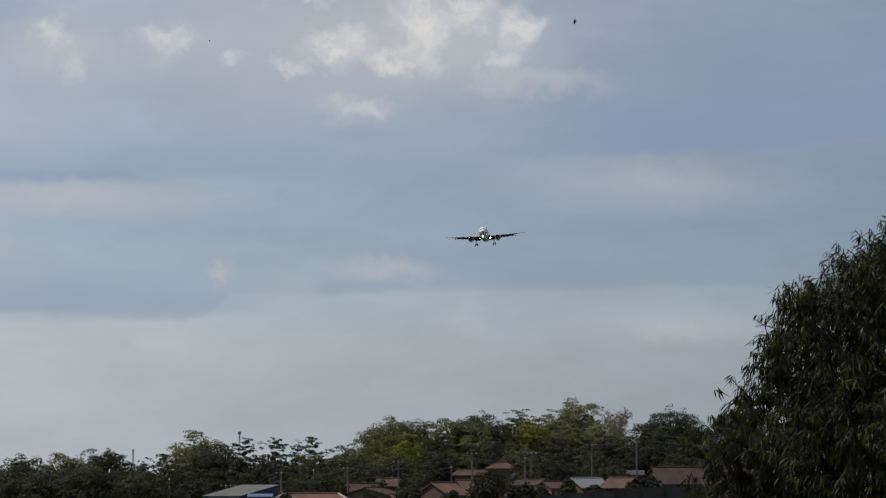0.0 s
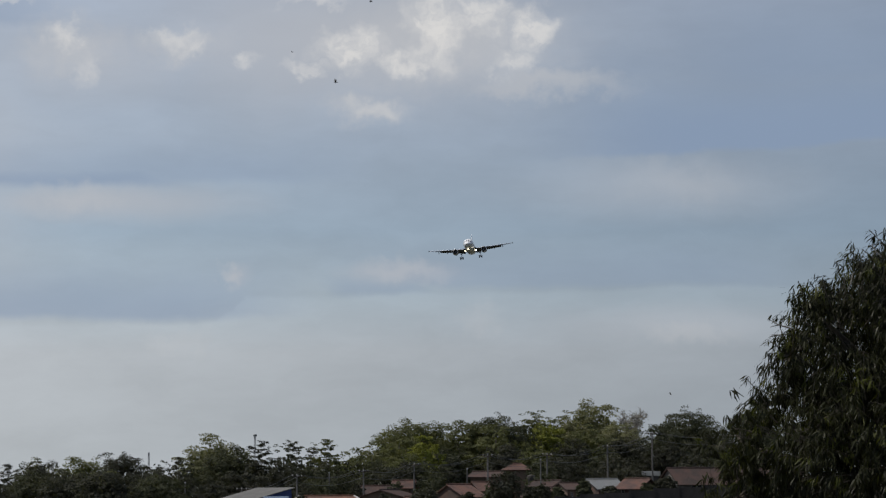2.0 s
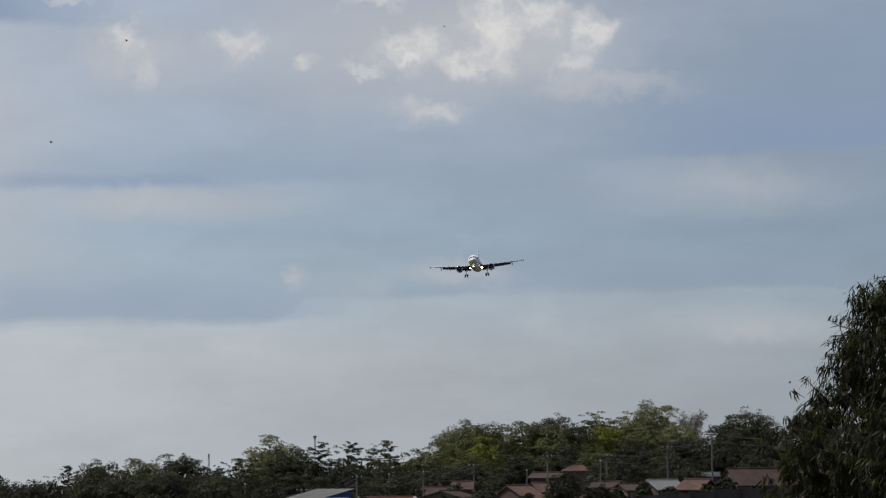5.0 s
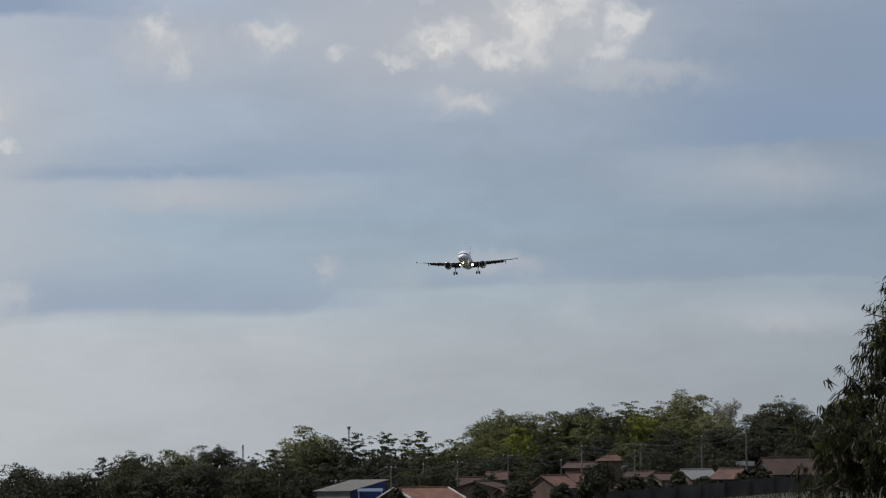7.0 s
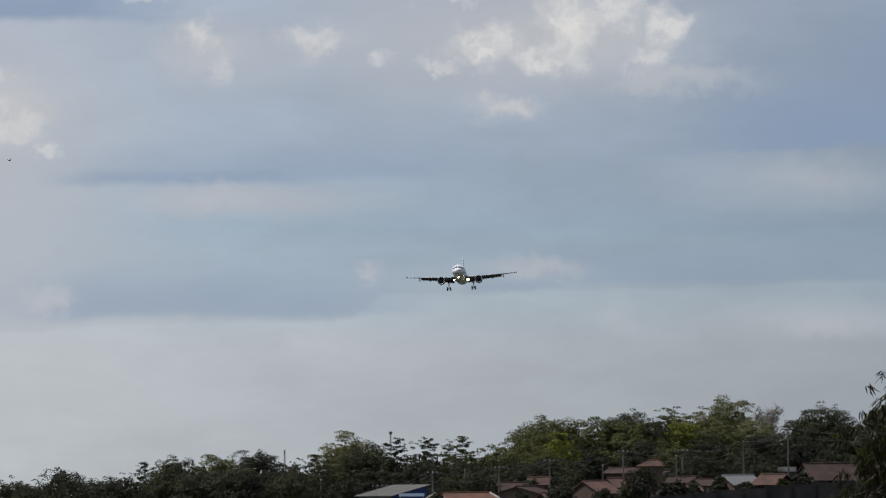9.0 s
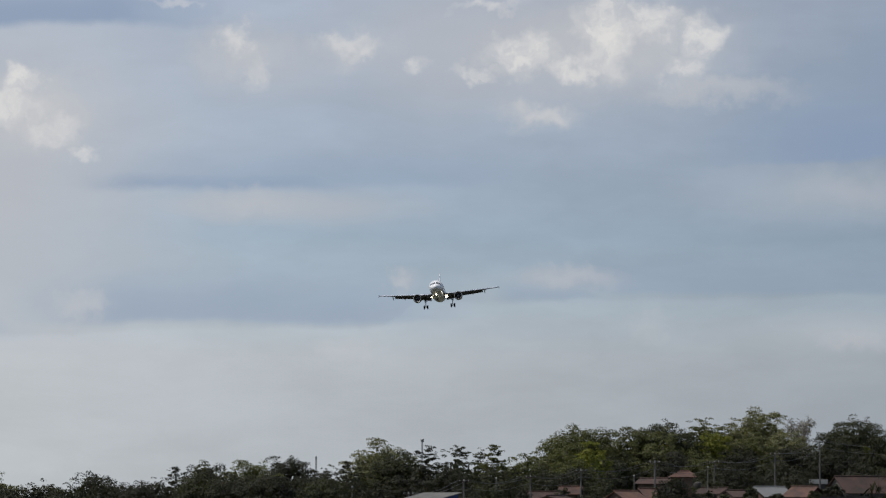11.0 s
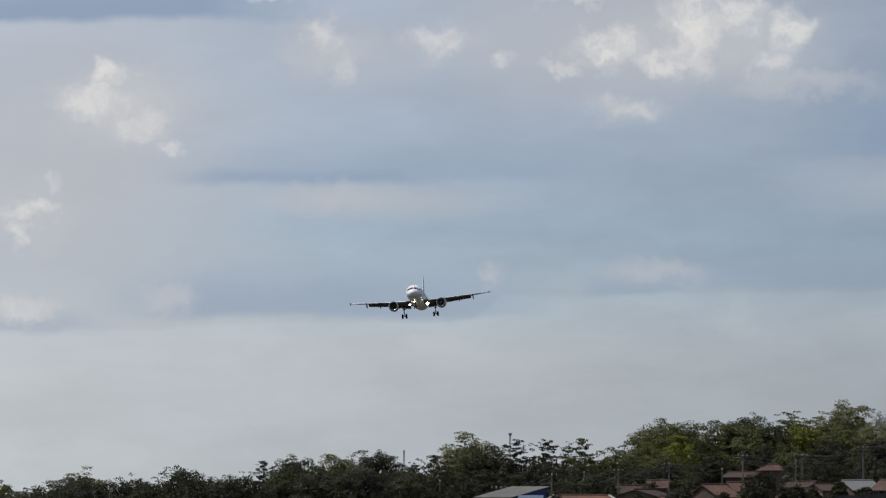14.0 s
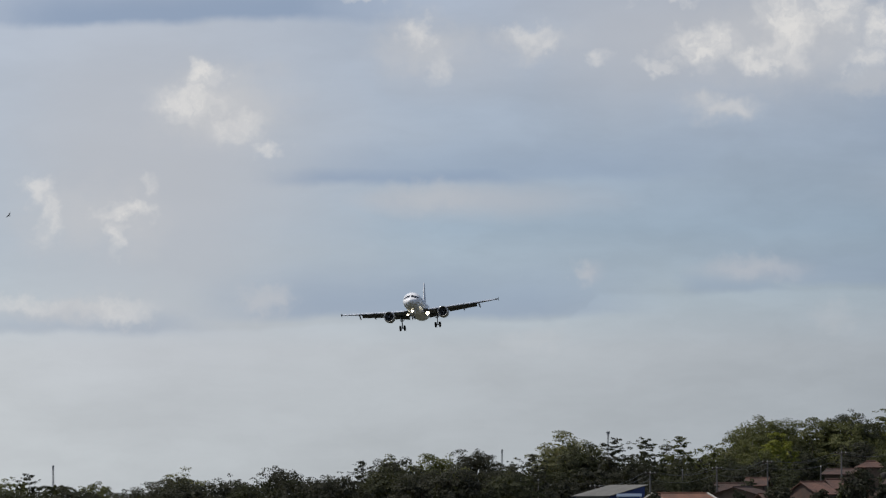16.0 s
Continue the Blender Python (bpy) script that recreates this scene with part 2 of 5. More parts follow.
SHEET_OLD = surface("weathered_cement_sheet", (0.156, 0.152, 0.144), 0.85, second=(0.117, 0.117, 0.109), scale=0.5, fine=6, vary=0.3)
PLASTER = surface("pale_plaster", (0.148, 0.136, 0.125), 0.9, second=(0.086, 0.078, 0.073), scale=0.5, fine=8, vary=0.2)
PLASTER_WARM = surface("ochre_plaster", (0.164, 0.113, 0.082), 0.9, second=(0.101, 0.074, 0.058), scale=0.5, fine=8, vary=0.25)
BRICKWORK = surface("raw_brick", (0.105, 0.061, 0.045), 0.92, second=(0.062, 0.043, 0.035), scale=0.6, fine=9, vary=0.35, bump=0.4)
CEMENT = surface("grey_cement", (0.050, 0.045, 0.041), 0.92, second=(0.026, 0.025, 0.024), scale=0.35, fine=5, vary=0.35, bump=0.3, each=0.15)
BLUE_WALL = surface("blue_paint", (0.031, 0.058, 0.203), 0.7, second=(0.023, 0.045, 0.156), scale=0.5, fine=6, vary=0.2)
BLUE_PALE = surface("pale_blue_sheet", (0.117, 0.156, 0.226), 0.6, second=(0.086, 0.121, 0.179), scale=0.5, fine=6, vary=0.2)
WHITE_TRIM = surface("whitewash", (0.429, 0.421, 0.398), 0.85, second=(0.328, 0.320, 0.296), scale=0.8, fine=8, vary=0.15)
WOOD_DARK = surface("dark_wood", (0.07, 0.05, 0.038), 0.8, vary=0.4, scale=1.5, fine=14)
CONCRETE = surface("pole_concrete", (0.156, 0.148, 0.140), 0.9, second=(0.109, 0.105, 0.101), scale=0.8, fine=10, vary=0.2, each=0.2)
WIRE = surface("wire_sheath", (0.16, 0.16, 0.16), 0.6, vary=0.2)
STEEL = surface("galvanised_steel", (0.34, 0.35, 0.36), 0.5, 0.5, vary=0.2)
GLASS_DARK = surface("dark_pane", (0.012, 0.014, 0.018), 0.08, vary=0.1)
PAINT_WHITE = surface("white_aircraft_paint", (0.84, 0.85, 0.88), 0.42, second=(0.78, 0.79, 0.82), scale=0.25, fine=3, vary=0.06, coat=0.1)
PAINT_GREY = surface("grey_aircraft_paint", (0.165, 0.175, 0.205), 0.45, second=(0.135, 0.143, 0.17), scale=0.4, fine=4, vary=0.12)
SLAT_PALE = surface("pale_slat_paint", (0.50, 0.54, 0.62), 0.4, second=(0.44, 0.48, 0.56), scale=0.4, fine=4, vary=0.1)
NACELLE = surface("grey_nacelle_paint", (0.36, 0.37, 0.39), 0.4, second=(0.30, 0.31, 0.33), scale=0.4, fine=4, vary=0.1)
WING_GREY = surface("dark_grey_wing_paint", (0.062, 0.072, 0.102), 0.42, second=(0.050, 0.058, 0.084), scale=0.4, fine=4, vary=0.12)
PAINT_DARK = surface("flap_grey", (0.075, 0.078, 0.085), 0.5, vary=0.2, scale=0.6, fine=5)
PAINT_BLUE = surface("blue_tail_paint", (0.045, 0.085, 0.19), 0.35, second=(0.038, 0.07, 0.155), scale=0.4, fine=4, vary=0.1, coat=0.3)
ALLOY = surface("bare_alloy_lip", (0.55, 0.55, 0.55), 0.3, 0.8, vary=0.1)
FAN_DARK = surface("fan_blades", (0.085, 0.087, 0.095), 0.6, 0.2, vary=0.3, scale=4)
GEAR_GREY = surface("gear_leg_paint", (0.07, 0.07, 0.075), 0.45, vary=0.2)
TYRE = surface("tyre_rubber", (0.018, 0.018, 0.019), 0.85, vary=0.3)
LAMP = surface("landing_lamp_glow", (0.9, 0.9, 0.85), 0.3, glow=(1.0, 0.90, 0.66, 6.5), vary=0.02)
LAMP_RIM = surface("lamp_rim", (0.4, 0.4, 0.4), 0.3, 0.8, vary=0.1)
FEATHER = surface("black_feathers", (0.022, 0.021, 0.020), 0.75, vary=0.3, scale=6, fine=30)
FEATHER_PALE = surface("grey_wingtip_feathers", (0.16, 0.155, 0.15), 0.75, vary=0.3, scale=6, fine=30)


# ---- mesh helpers ----
def part(name, bm, material, parent=None, label="", smooth=False):
    me = bpy.data.meshes.new(name)
    bm.to_mesh(me)
    bm.free()
    return mesh_part(name, me, material, parent, label, smooth)


def mesh_part(name, me, material, parent=None, label="", smooth=False):
    if material and not me.materials:
        me.materials.append(material)
    if smooth:
        me.polygons.foreach_set("use_smooth", [True] * len(me.polygons))
    ob = new(name, me)
    if parent:
        ob.parent = parent
    if label:
        ob["label"] = label
    return ob


def thing(name, label, category, m=None, group="", kind=""):
    ob = new(name)
    ob.empty_display_size = 0.3
    if m:
        ob.matrix_basis = m
    return tagged(ob, label, category, group, kind)


def box(bm, cx, cy, cz, sx, sy, sz, turn=None):
    """A box by its centre and sizes, with a small bevel where it is large enough."""
    made = bmesh.ops.create_cube(bm, size=1.0)["verts"]
    for v in made:
        v.co = Vector((v.co.x * sx, v.co.y * sy, v.co.z * sz))
        if turn:
            v.co = turn @ v.co
        v.co += Vector((cx, cy, cz))
    return made


def loft(bm, rings, cap=True):
    """Skin through rings of equal length, each a closed list of points."""
    rows = [[bm.verts.new(p) for p in ring] for ring in rings]
    n = len(rows[0])
    for a, b in zip(rows, rows[1:]):
        for i in range(n):
            bm.faces.new((a[i], a[(i + 1) % n], b[(i + 1) % n], b[i]))
    if cap:
        bm.faces.new(rows[0][::-1])
        bm.faces.new(rows[-1])
    bmesh.ops.recalc_face_normals(bm, faces=bm.faces[:])
    return rows


def tube(bm, points, radii, sides=6):
    """A tapered pipe along points."""
    pts = [Vector(p) for p in points]
    rows = []
    for i, p in enumerate(pts):
        d = (pts[min(i + 1, len(pts) - 1)] - pts[max(i - 1, 0)]).normalized()
        a = d.cross(Vector((0.31, 0.87, 0.38))).normalized()
        b = d.cross(a)
        rows.append([bm.verts.new(p + (a * math.cos(6.28319 * j / sides) + b * math.sin(6.28319 * j / sides)) * radii[i]) for j in range(sides)])
    for r, s in zip(rows, rows[1:]):
        for j in range(sides):
            bm.faces.new((r[j], r[(j + 1) % sides], s[(j + 1) % sides], s[j]))
    bm.faces.new(rows[0][::-1])
    bm.faces.new(rows[-1])


def disc_ring(cx, y, cz, rx, rz, n=24):
    return [(cx + rx * math.sin(6.28319 * i / n), y, cz + rz * math.cos(6.28319 * i / n)) for i in range(n)]


def smooth01(a, b, v):
    v = min(max((v - a) / (b - a), 0.0), 1.0)
    return v * v * (3 - 2 * v)


def ground_z(x, y):
    """The land: level by the camera, a shallow dip, and a rise under the village to the right."""
    return -1.6 * smooth01(150, 450, y) + 5.6 * smooth01(-25, 45, x) * smooth01(480, 760, y)


# ---- ground ----
def build_ground():
    xs = sorted({*range(-200, 201, 10), *[s * v for s in (-1, 1) for v in (260, 400, 700, 1200, 2200, 4900)]})
    ys = sorted({*range(420, 901, 10), *range(0, 420, 40), 1000, 1200, 1600, 2400, 4900, -60, -200, -600, -1800, -4900})
    bm = bmesh.new()
    rows = [[bm.verts.new((x, y, ground_z(x, y) + 0.12 * noise.noise(Vector((x * 0.06, y * 0.06, 0))) * smooth01(40, 120, y))) for x in xs] for y in ys]
    for a, b in zip(rows, rows[1:]):
        for i in range(len(xs) - 1):
            bm.faces.new((a[i], a[i + 1], b[i + 1], b[i]))
    tagged(part("ground", bm, GRASS, smooth=True), "dry grassy land rising gently towards the village", "ground", kind="structure")
    # rough grass before the boundary wall
    rng = np.random.default_rng(5)
    n = 9000
    x, y = rng.uniform(2, 52, n), rng.uniform(560, 655, n)
    verts, faces = [], []
    for i in range(n):
        z, h, w, a = ground_z(x[i], y[i]) - 0.08, rng.uniform(0.15, 0.55), rng.uniform(0.03, 0.08), rng.uniform(0, 6.28)
        c, s, lean = math.cos(a) * w, math.sin(a) * w, rng.uniform(-0.15, 0.15)
        verts += [(x[i] - c, y[i] - s, z), (x[i] + c, y[i] + s, z), (x[i] + lean, y[i] + lean, z + h)]
        faces.append((3 * i, 3 * i + 1, 3 * i + 2))
    me = bpy.data.meshes.new("grass")
    me.from_pydata(verts, [], faces)
    tagged(mesh_part("grass", me, BLADES), "tufts of dry grass before the boundary wall", "grass", kind="stuff")


build_ground()


# ---- trees ----
def leaf_mesh(name, centre, normal, size, rng, slim=0.55, droop=None):
    """One folded, pointed leaf (or leaf tuft) a row of centre: four corners, two triangles, joined in one mesh."""
    n = len(centre)
    rnd = rng.normal(size=(n, 3))
    if droop is not None:
        rnd = rnd * 0.35 + np.array(droop)
    along = rnd - normal * np.sum(rnd * normal, axis=1, keepdims=True)
    along /= np.linalg.norm(along, axis=1, keepdims=True) + 1e-9
    side = np.cross(normal, along)
    size = size[:, None]
    fold = normal * size * 0.16
    v = np.stack([centre - along * size, centre + side * size * slim + fold, centre + along * size, centre - side * size * slim + fold], axis=1).reshape(-1, 3)
    base = np.arange(n)[:, None] * 4
    f = np.concatenate([base + [0, 1, 2], base + [0, 2, 3]], axis=1).reshape(-1, 3)
    me = bpy.data.meshes.new(name)
    me.vertices.add(len(v))
    me.vertices.foreach_set("co", v.ravel())
    me.loops.add(f.size)
    me.loops.foreach_set("vertex_index", f.ravel().astype(np.int32))
    me.polygons.add(len(f))
    me.polygons.foreach_set("loop_start", np.arange(0, f.size, 3, dtype=np.int32))
    me.update(calc_edges=True)
    me.validate()
    return me


def unit(v):
    return v / (np.linalg.norm(v, axis=1, keepdims=True) + 1e-9)


def crown_tufts(rng, style, rx, rz, count):
    """Centres of the foliage tufts about the crown's middle, and each tuft's radii."""
    d = unit(rng.normal(size=(count, 3)))
    if style == "spread":  # umbrella: flat plates of foliage over an open frame of limbs
        d[:, 2] = np.abs(d[:, 2])
        c = d * rng.uniform(0.42, 1.0, (count, 1)) * [rx, rx, rz]
        c[:, 2] -= rng.uniform(0.0, 1.0, count) ** 1.5 * rz * 0.8
        wide = rng.uniform(0.08, 0.20, count) * rx
        rad = np.stack([wide, wide, wide * rng.uniform(0.25, 0.55, count)], axis=1)
    elif style == "tier":  # thin whorled storeys of pointed arms, narrower towards the top
        storeys = max(int(2 * rz / 0.62), 5)
        level = np.floor(rng.uniform(0, 1, count) ** 0.8 * storeys)  # 0 at the top
        arms = 5 + level.astype(int) % 3
        a = np.floor(rng.uniform(0, 1, count) * arms) / arms * 6.283 + level * 1.9 + rng.normal(size=count) * 0.09
        full = np.minimum(1.0 + rx * 1.1 * (level / storeys) ** 0.6, rx * 1.1) * (0.8 + 0.35 * np.sin(a * 3.1 + level * 5.3))
        u = rng.uniform(0.12, 1, count)
        lift = np.where(level < 2, 0.32, 0.10)
        c = np.stack([np.cos(a) * full * u, np.sin(a) * full * u, rz - 0.15 - level * (2 * rz / storeys) + lift * full * u * u - 0.1 * u + 0.30 * np.sin(a * 2 + level * 3.7)], axis=1)
        wide = rng.uniform(0.26, 0.46, count) * (1.15 - 0.5 * u)
        rad = np.stack([wide, wide, wide * 0.48], axis=1)
    else:  # broad dome of flattened bosses that overlap like steps
        d[:, 2] = rng.uniform(-0.45, 1.0, count)
        flat = np.sqrt(np.maximum(1 - d[:, 2] ** 2, 0.02))
        a = rng.uniform(0, 6.283, count)
        d[:, 0], d[:, 1] = np.cos(a) * flat, np.sin(a) * flat
        lobes = 1 + 0.10 * np.sin(a * 3 + count) + 0.07 * np.sin(d[:, 2] * 7 + a * 5 + count * 1.7)
        c = d * (rng.uniform(0.70, 0.98, count) * lobes)[:, None] * [rx, rx, rz * 0.98]
        wide = (0.07 + 0.17 * rng.uniform(0, 1, count) ** 1.6) * rx
        rad = np.stack([wide, wide, wide * rng.uniform(0.45, 0.8, count)], axis=1)
    return c, rad


def limb_mesh(bm, start, end, r0, r1, rng, bend=0.12, steps=4):
    start, end = Vector(start), Vector(end)
    length = (end - start).length
    pts, radii = [], []
    for i in range(steps + 1):
        u = i / steps
        p = start.lerp(end, u)
        wob = math.sin(u * math.pi) * bend * length
        pts.append(p + Vector((rng.normal() * wob * 0.5, rng.normal() * wob * 0.5, wob * 0.6)))
        radii.append(r0 + (r1 - r0) * u)
    tube(bm, pts, radii, 5)
    return pts


def tree(label, x, y, width, top, style, leaf, seed, tufts=46, leaf_size=0.13, depth=0.88, group="trees round the village", name="tree"):
    """A tree with its foot on the land; width of crown and height of its top in metres; depth is the crown's share of the height."""
    rng = np.random.default_rng(seed)
    foot = ground_z(x, y)
    height = top - foot + 0.3
    rx, rz = width / 2 * 1.1, height * depth / 2
    mid = height - rz
    if style == "tier":
        rx *= 1.22
    clumps = {"round": int(tufts * 4.2), "spread": int(tufts * 4.0), "tier": 420}[style]
    count = int(min(max((150 if style == "round" else 115) * width * height * depth, 3000), 17000) * tufts / 50)
    root = thing(name, label, "tree" if name != "bush" else "bush", pose(x, y, foot), group)
    c, rad = crown_tufts(rng, style, rx, rz, clumps)
    c[:, 2] += mid
    bm = bmesh.new()
    fork = max(height * (1 - depth), height * 0.12)
    r0 = 0.018 * height + 0.012 * width
    bark = BARK_PALE if style == "spread" else BARK
    tube(bm, [(0, 0, -0.3), (0.06 * r0, 0, fork * 0.3), (0.15, 0.05, fork), (0.1, 0, mid), (0, 0, mid + rz * 0.5)], [r0 * 1.5, r0, r0 * 0.85, r0 * 0.5, r0 * 0.15], 8)
    part("trunk", bm, bark, root)
    for i in range(min(clumps, 11)):
        bm = bmesh.new()
        start = (0.05, 0, c[i][2] - 0.25) if style == "tier" else (0.1, 0, fork + (mid - fork) * rng.uniform(0, 0.8))
        limb_mesh(bm, start, c[i], r0 * (0.2 if style == "tier" else 0.45), r0 * 0.08, rng)
        part("limb", bm, bark, root)
    # leaves over the upper side of each clump, fewer beneath
    share = rad[:, 0] ** 2
    pick = rng.choice(clumps, count, p=share / share.sum())
    d = unit(rng.normal(size=(count, 3)))
    d[:, 2] = np.where((d[:, 2] < 0) & (rng.uniform(size=count) < 0.65), -d[:, 2], d[:, 2])
    pts = c[pick] + d * rad[pick] * rng.uniform(0.6, 1.08, (count, 1))
    nor = unit(d * 0.7 + (c[pick] - [0, 0, mid]) / [rx, rx, rz] * 0.5 + rng.normal(size=(count, 3)) * 0.55 + [0, 0, 0.45])
    size = rng.uniform(0.55, 1.3, count) * leaf_size
    # the shaded inner boughs: broader sprays
    inner = int(count * (0.09 if style == "round" else 0.04))
    q = unit(rng.normal(size=(inner, 3))) * rng.uniform(0.1, 0.80, (inner, 1)) ** 0.6 * [rx, rx, rz] * [0.86, 0.86, 0.84]
    pts = np.concatenate([pts, q + [0, 0, mid - 0.05 * rz]])
    nor = np.concatenate([nor, unit(rng.normal(size=(inner, 3)))])
    size = np.concatenate([size, rng.uniform(0.28, 0.5, inner)])
    mesh_part("crown", leaf_mesh("crown", pts, nor, size, rng), leaf, root)
    return root


def bare_tree(label, x, y, width, top, seed):
    """A nearly leafless tree: forked grey twigs in a fan."""
    rng = np.random.default_rng(seed)
    foot = ground_z(x, y)
    height = top - foot
    root = thing("bare_tree", label, "tree", pose(x, y, foot), "trees round the village")
    bm = bmesh.new()
    tube(bm, [(0, 0, -0.3), (0.1, 0, height * 0.3), (0, 0.1, height * 0.55)], [0.3, 0.22, 0.16], 7)
    part("trunk", bm, BARK_PALE, root)
    tips = []

    def dome(p, reach):
        """A twig's end: outwards and up from p, inside the crown's dome."""
        q = p + Vector((rng.uniform(-1, 1), rng.uniform(-1, 1), rng.uniform(-0.15, 0.9))) * reach
        m = Vector((q.x / (width / 2), q.y / (width / 2), (q.z - height * 0.55) / (height * 0.45)))
        return q if m.length < 1 else Vector((q.x / m.length, q.y / m.length, height * 0.55 + (q.z - height * 0.55) / m.length))

    for i in range(12):
        a, out = i * 2.4, width / 2 * (0.25 + 0.5 * ((i * 5) % 12) / 12)
        bm = bmesh.new()
        end = (math.cos(a) * out, math.sin(a) * out, height * (0.88 - 0.16 * (out / width * 2)))
        pts = limb_mesh(bm, (0, 0.1, height * rng.uniform(0.35, 0.55)), end, 0.10, 0.04, rng, 0.03)
        for j in range(12):
            s = pts[int(rng.integers(1, 5))]
            twig = limb_mesh(bm, s, dome(s, width * 0.2), 0.055, 0.03, rng, 0.04, 3)
            for q in range(6):
                t = twig[int(rng.integers(1, 4))]
                e2 = dome(t, width * 0.1)
                limb_mesh(bm, t, e2, 0.03, 0.018, rng, 0.04, 2)
                tips.append(e2)
        part("limb", bm, BARK_PALE, root)
    tips = tips[::3]
    pts = np.array([t[:] for t in tips]) + rng.normal(size=(len(tips), 3)) * 0.2
    me = leaf_mesh("crown", pts, unit(rng.normal(size=pts.shape)), rng.uniform(0.06, 0.16, len(pts)), rng)
    mesh_part("crown", me, LEAF_LIGHT, root, "sparse pale leaves")
    return root


def palm(label, x, y, top, spread, seed):
    rng = np.random.default_rng(seed)
    foot = ground_z(x, y)
    h = top - foot - spread * 0.35
    root = thing("palm_tree", label, "palm", pose(x, y, foot), "trees round the village")
    bm = bmesh.new()
    tube(bm, [(0, 0, -0.3), (0.1, 0, h * 0.5), (0.05, 0, h)], [0.2, 0.15, 0.12], 8)
    part("trunk", bm, BARK, root)
    for i in range(15):
        a, lift = i * 2.4, rng.uniform(0.1, 0.9)
        c, n = [], []
        for j in range(34):
            u = j / 33
            r = spread * u
            z = h + spread * (lift * u - 0.75 * u * u)
            for s in (-1, 1):
                c.append((0.05 + math.cos(a) * r - math.sin(a) * s * 0.22 * (1 - u * 0.7), math.sin(a) * r + math.cos(a) * s * 0.22 * (1 - u * 0.7), z - 0.1))
                n.append((-math.sin(a) * s * 0.8, math.cos(a) * s * 0.8, 0.5))
        me = leaf_mesh("frond", np.array(c), unit(np.array(n)), np.full(len(c), 0.28), rng, 0.18, droop=(0, 0, -0.8))
        mesh_part("frond", me, LEAF_DARK, root)
    return root


DARK = "dense dark green broadleaf tree behind the village houses"
PALE = "spreading pale green tree with open feathery foliage"
FRESH = "leafy tree with sunlit yellow-green crown among darker trees"
TIER = "dark tropical almond tree with flat layered branches"
BUSH = "rounded dark green bush beside the houses"
FARL = "dark green tree in the low ground beside the airfield"


def build_trees():
    # low ground to the left, from the far edge inwards
    tree(PALE, -96.91, 640, 6.4, 4.99, "spread", LEAF_MID, 1, 40)
    tree(DARK, -96.62, 660, 4.6, 4.61, "tier", LEAF_DEEP, 2, 40)
    palm("small dark fan palm in the low ground", -84.56, 600, 3.78, 2.4, 3)
    tree(FARL, -85.37, 640, 4.4, 3.85, "round", LEAF_MID, 4, 40)
    tree(FARL, -82.80, 600, 4.0, 2.52, "round", LEAF_DEEP, 5)
    tree(FARL, -78.61, 620, 5.6, 2.81, "round", LEAF_DEEP, 6)
    tree(PALE, -76.76, 660, 7.0, 5.71, "spread", LEAF_LIGHT, 7, 44)
    tree(DARK, -75.77, 640, 7.5, 4.32, "round", LEAF_DEEP, 8)
    tree(DARK, -70.48, 650, 6.5, 4.43, "round", LEAF_DEEP, 9)
    tree(DARK, -65.34, 660, 6.2, 5.44, "round", LEAF_DEEP, 10, 52)
    tree(DARK, -59.23, 650, 6.4, 4.43, "round", LEAF_DEEP, 11)
    tree(TIER, -56.14, 670, 6.5, 6.06, "tier", LEAF_DEEP, 12, 44)
    tree(DARK, -51.15, 660, 7.0, 6.75, "round", LEAF_DEEP, 13, 50)
    tree(PALE, -53.83, 690, 5.2, 7.0, "round", LEAF_MID, 14, 36)
    tree(DARK, -47.00, 670, 7.2, 7.32, "round", LEAF_MID, 15, 50)
    tree(DARK, -43.34, 690, 7.0, 7.85, "round", LEAF_DEEP, 16, 54)
    tree(DARK, -38.00, 660, 5.8, 5.92, "round", LEAF_DEEP, 17)
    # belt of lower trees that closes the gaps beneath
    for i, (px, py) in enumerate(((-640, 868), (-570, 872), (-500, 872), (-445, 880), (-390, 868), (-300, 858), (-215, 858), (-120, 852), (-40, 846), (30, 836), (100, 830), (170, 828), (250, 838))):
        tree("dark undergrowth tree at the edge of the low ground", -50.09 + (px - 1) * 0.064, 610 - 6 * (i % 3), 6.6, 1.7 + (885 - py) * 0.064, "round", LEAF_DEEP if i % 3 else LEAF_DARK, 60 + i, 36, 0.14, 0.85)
    # pale rounded tree and its dark neighbours
    tree(PALE, -33.10, 735, 10.4, 11.1, "spread", LEAF_LIGHT, 20, 96, 0.13, 0.8)
    tree(DARK, -30.34, 725, 8.0, 8.92, "round", LEAF_DARK, 21, 52)
    tree(TIER, -36.26, 700, 6.5, 7.06, "tier", LEAF_DEEP, 22, 40)
    tree(TIER, -26.17, 715, 7.3, 9.35, "tier", LEAF_DEEP, 23, 52)
    tree(TIER, -22.35, 720, 6.2, 9.40, "tier", LEAF_DARK, 24, 50)
    tree(TIER, -17.72, 722, 6.6, 9.57, "tier", LEAF_MID, 25, 52)
    tree(TIER, -19.49, 726, 5.9, 8.55, "tier", LEAF_DEEP, 26, 46)
    tree(DARK, -23.21, 705, 6.6, 6.65, "round", LEAF_DEEP, 27, 50)
    tree(FRESH, -14.18, 735, 5.8, 8.71, "round", LEAF_MID, 28, 46)
    tree(PALE, -12.11, 750, 5.0, 10.12, "spread", LEAF_LIGHT, 29, 40)
    tree(DARK, -16.56, 705, 6.0, 6.14, "round", LEAF_DARK, 30, 46)
    tree(DARK, -10.80, 715, 6.5, 6.72, "round", LEAF_DARK, 31, 46)
    # big mass on the rise
    tree(FRESH, -6.74, 765, 11.4, 12.93, "round", LEAF_MID, 32, 84)
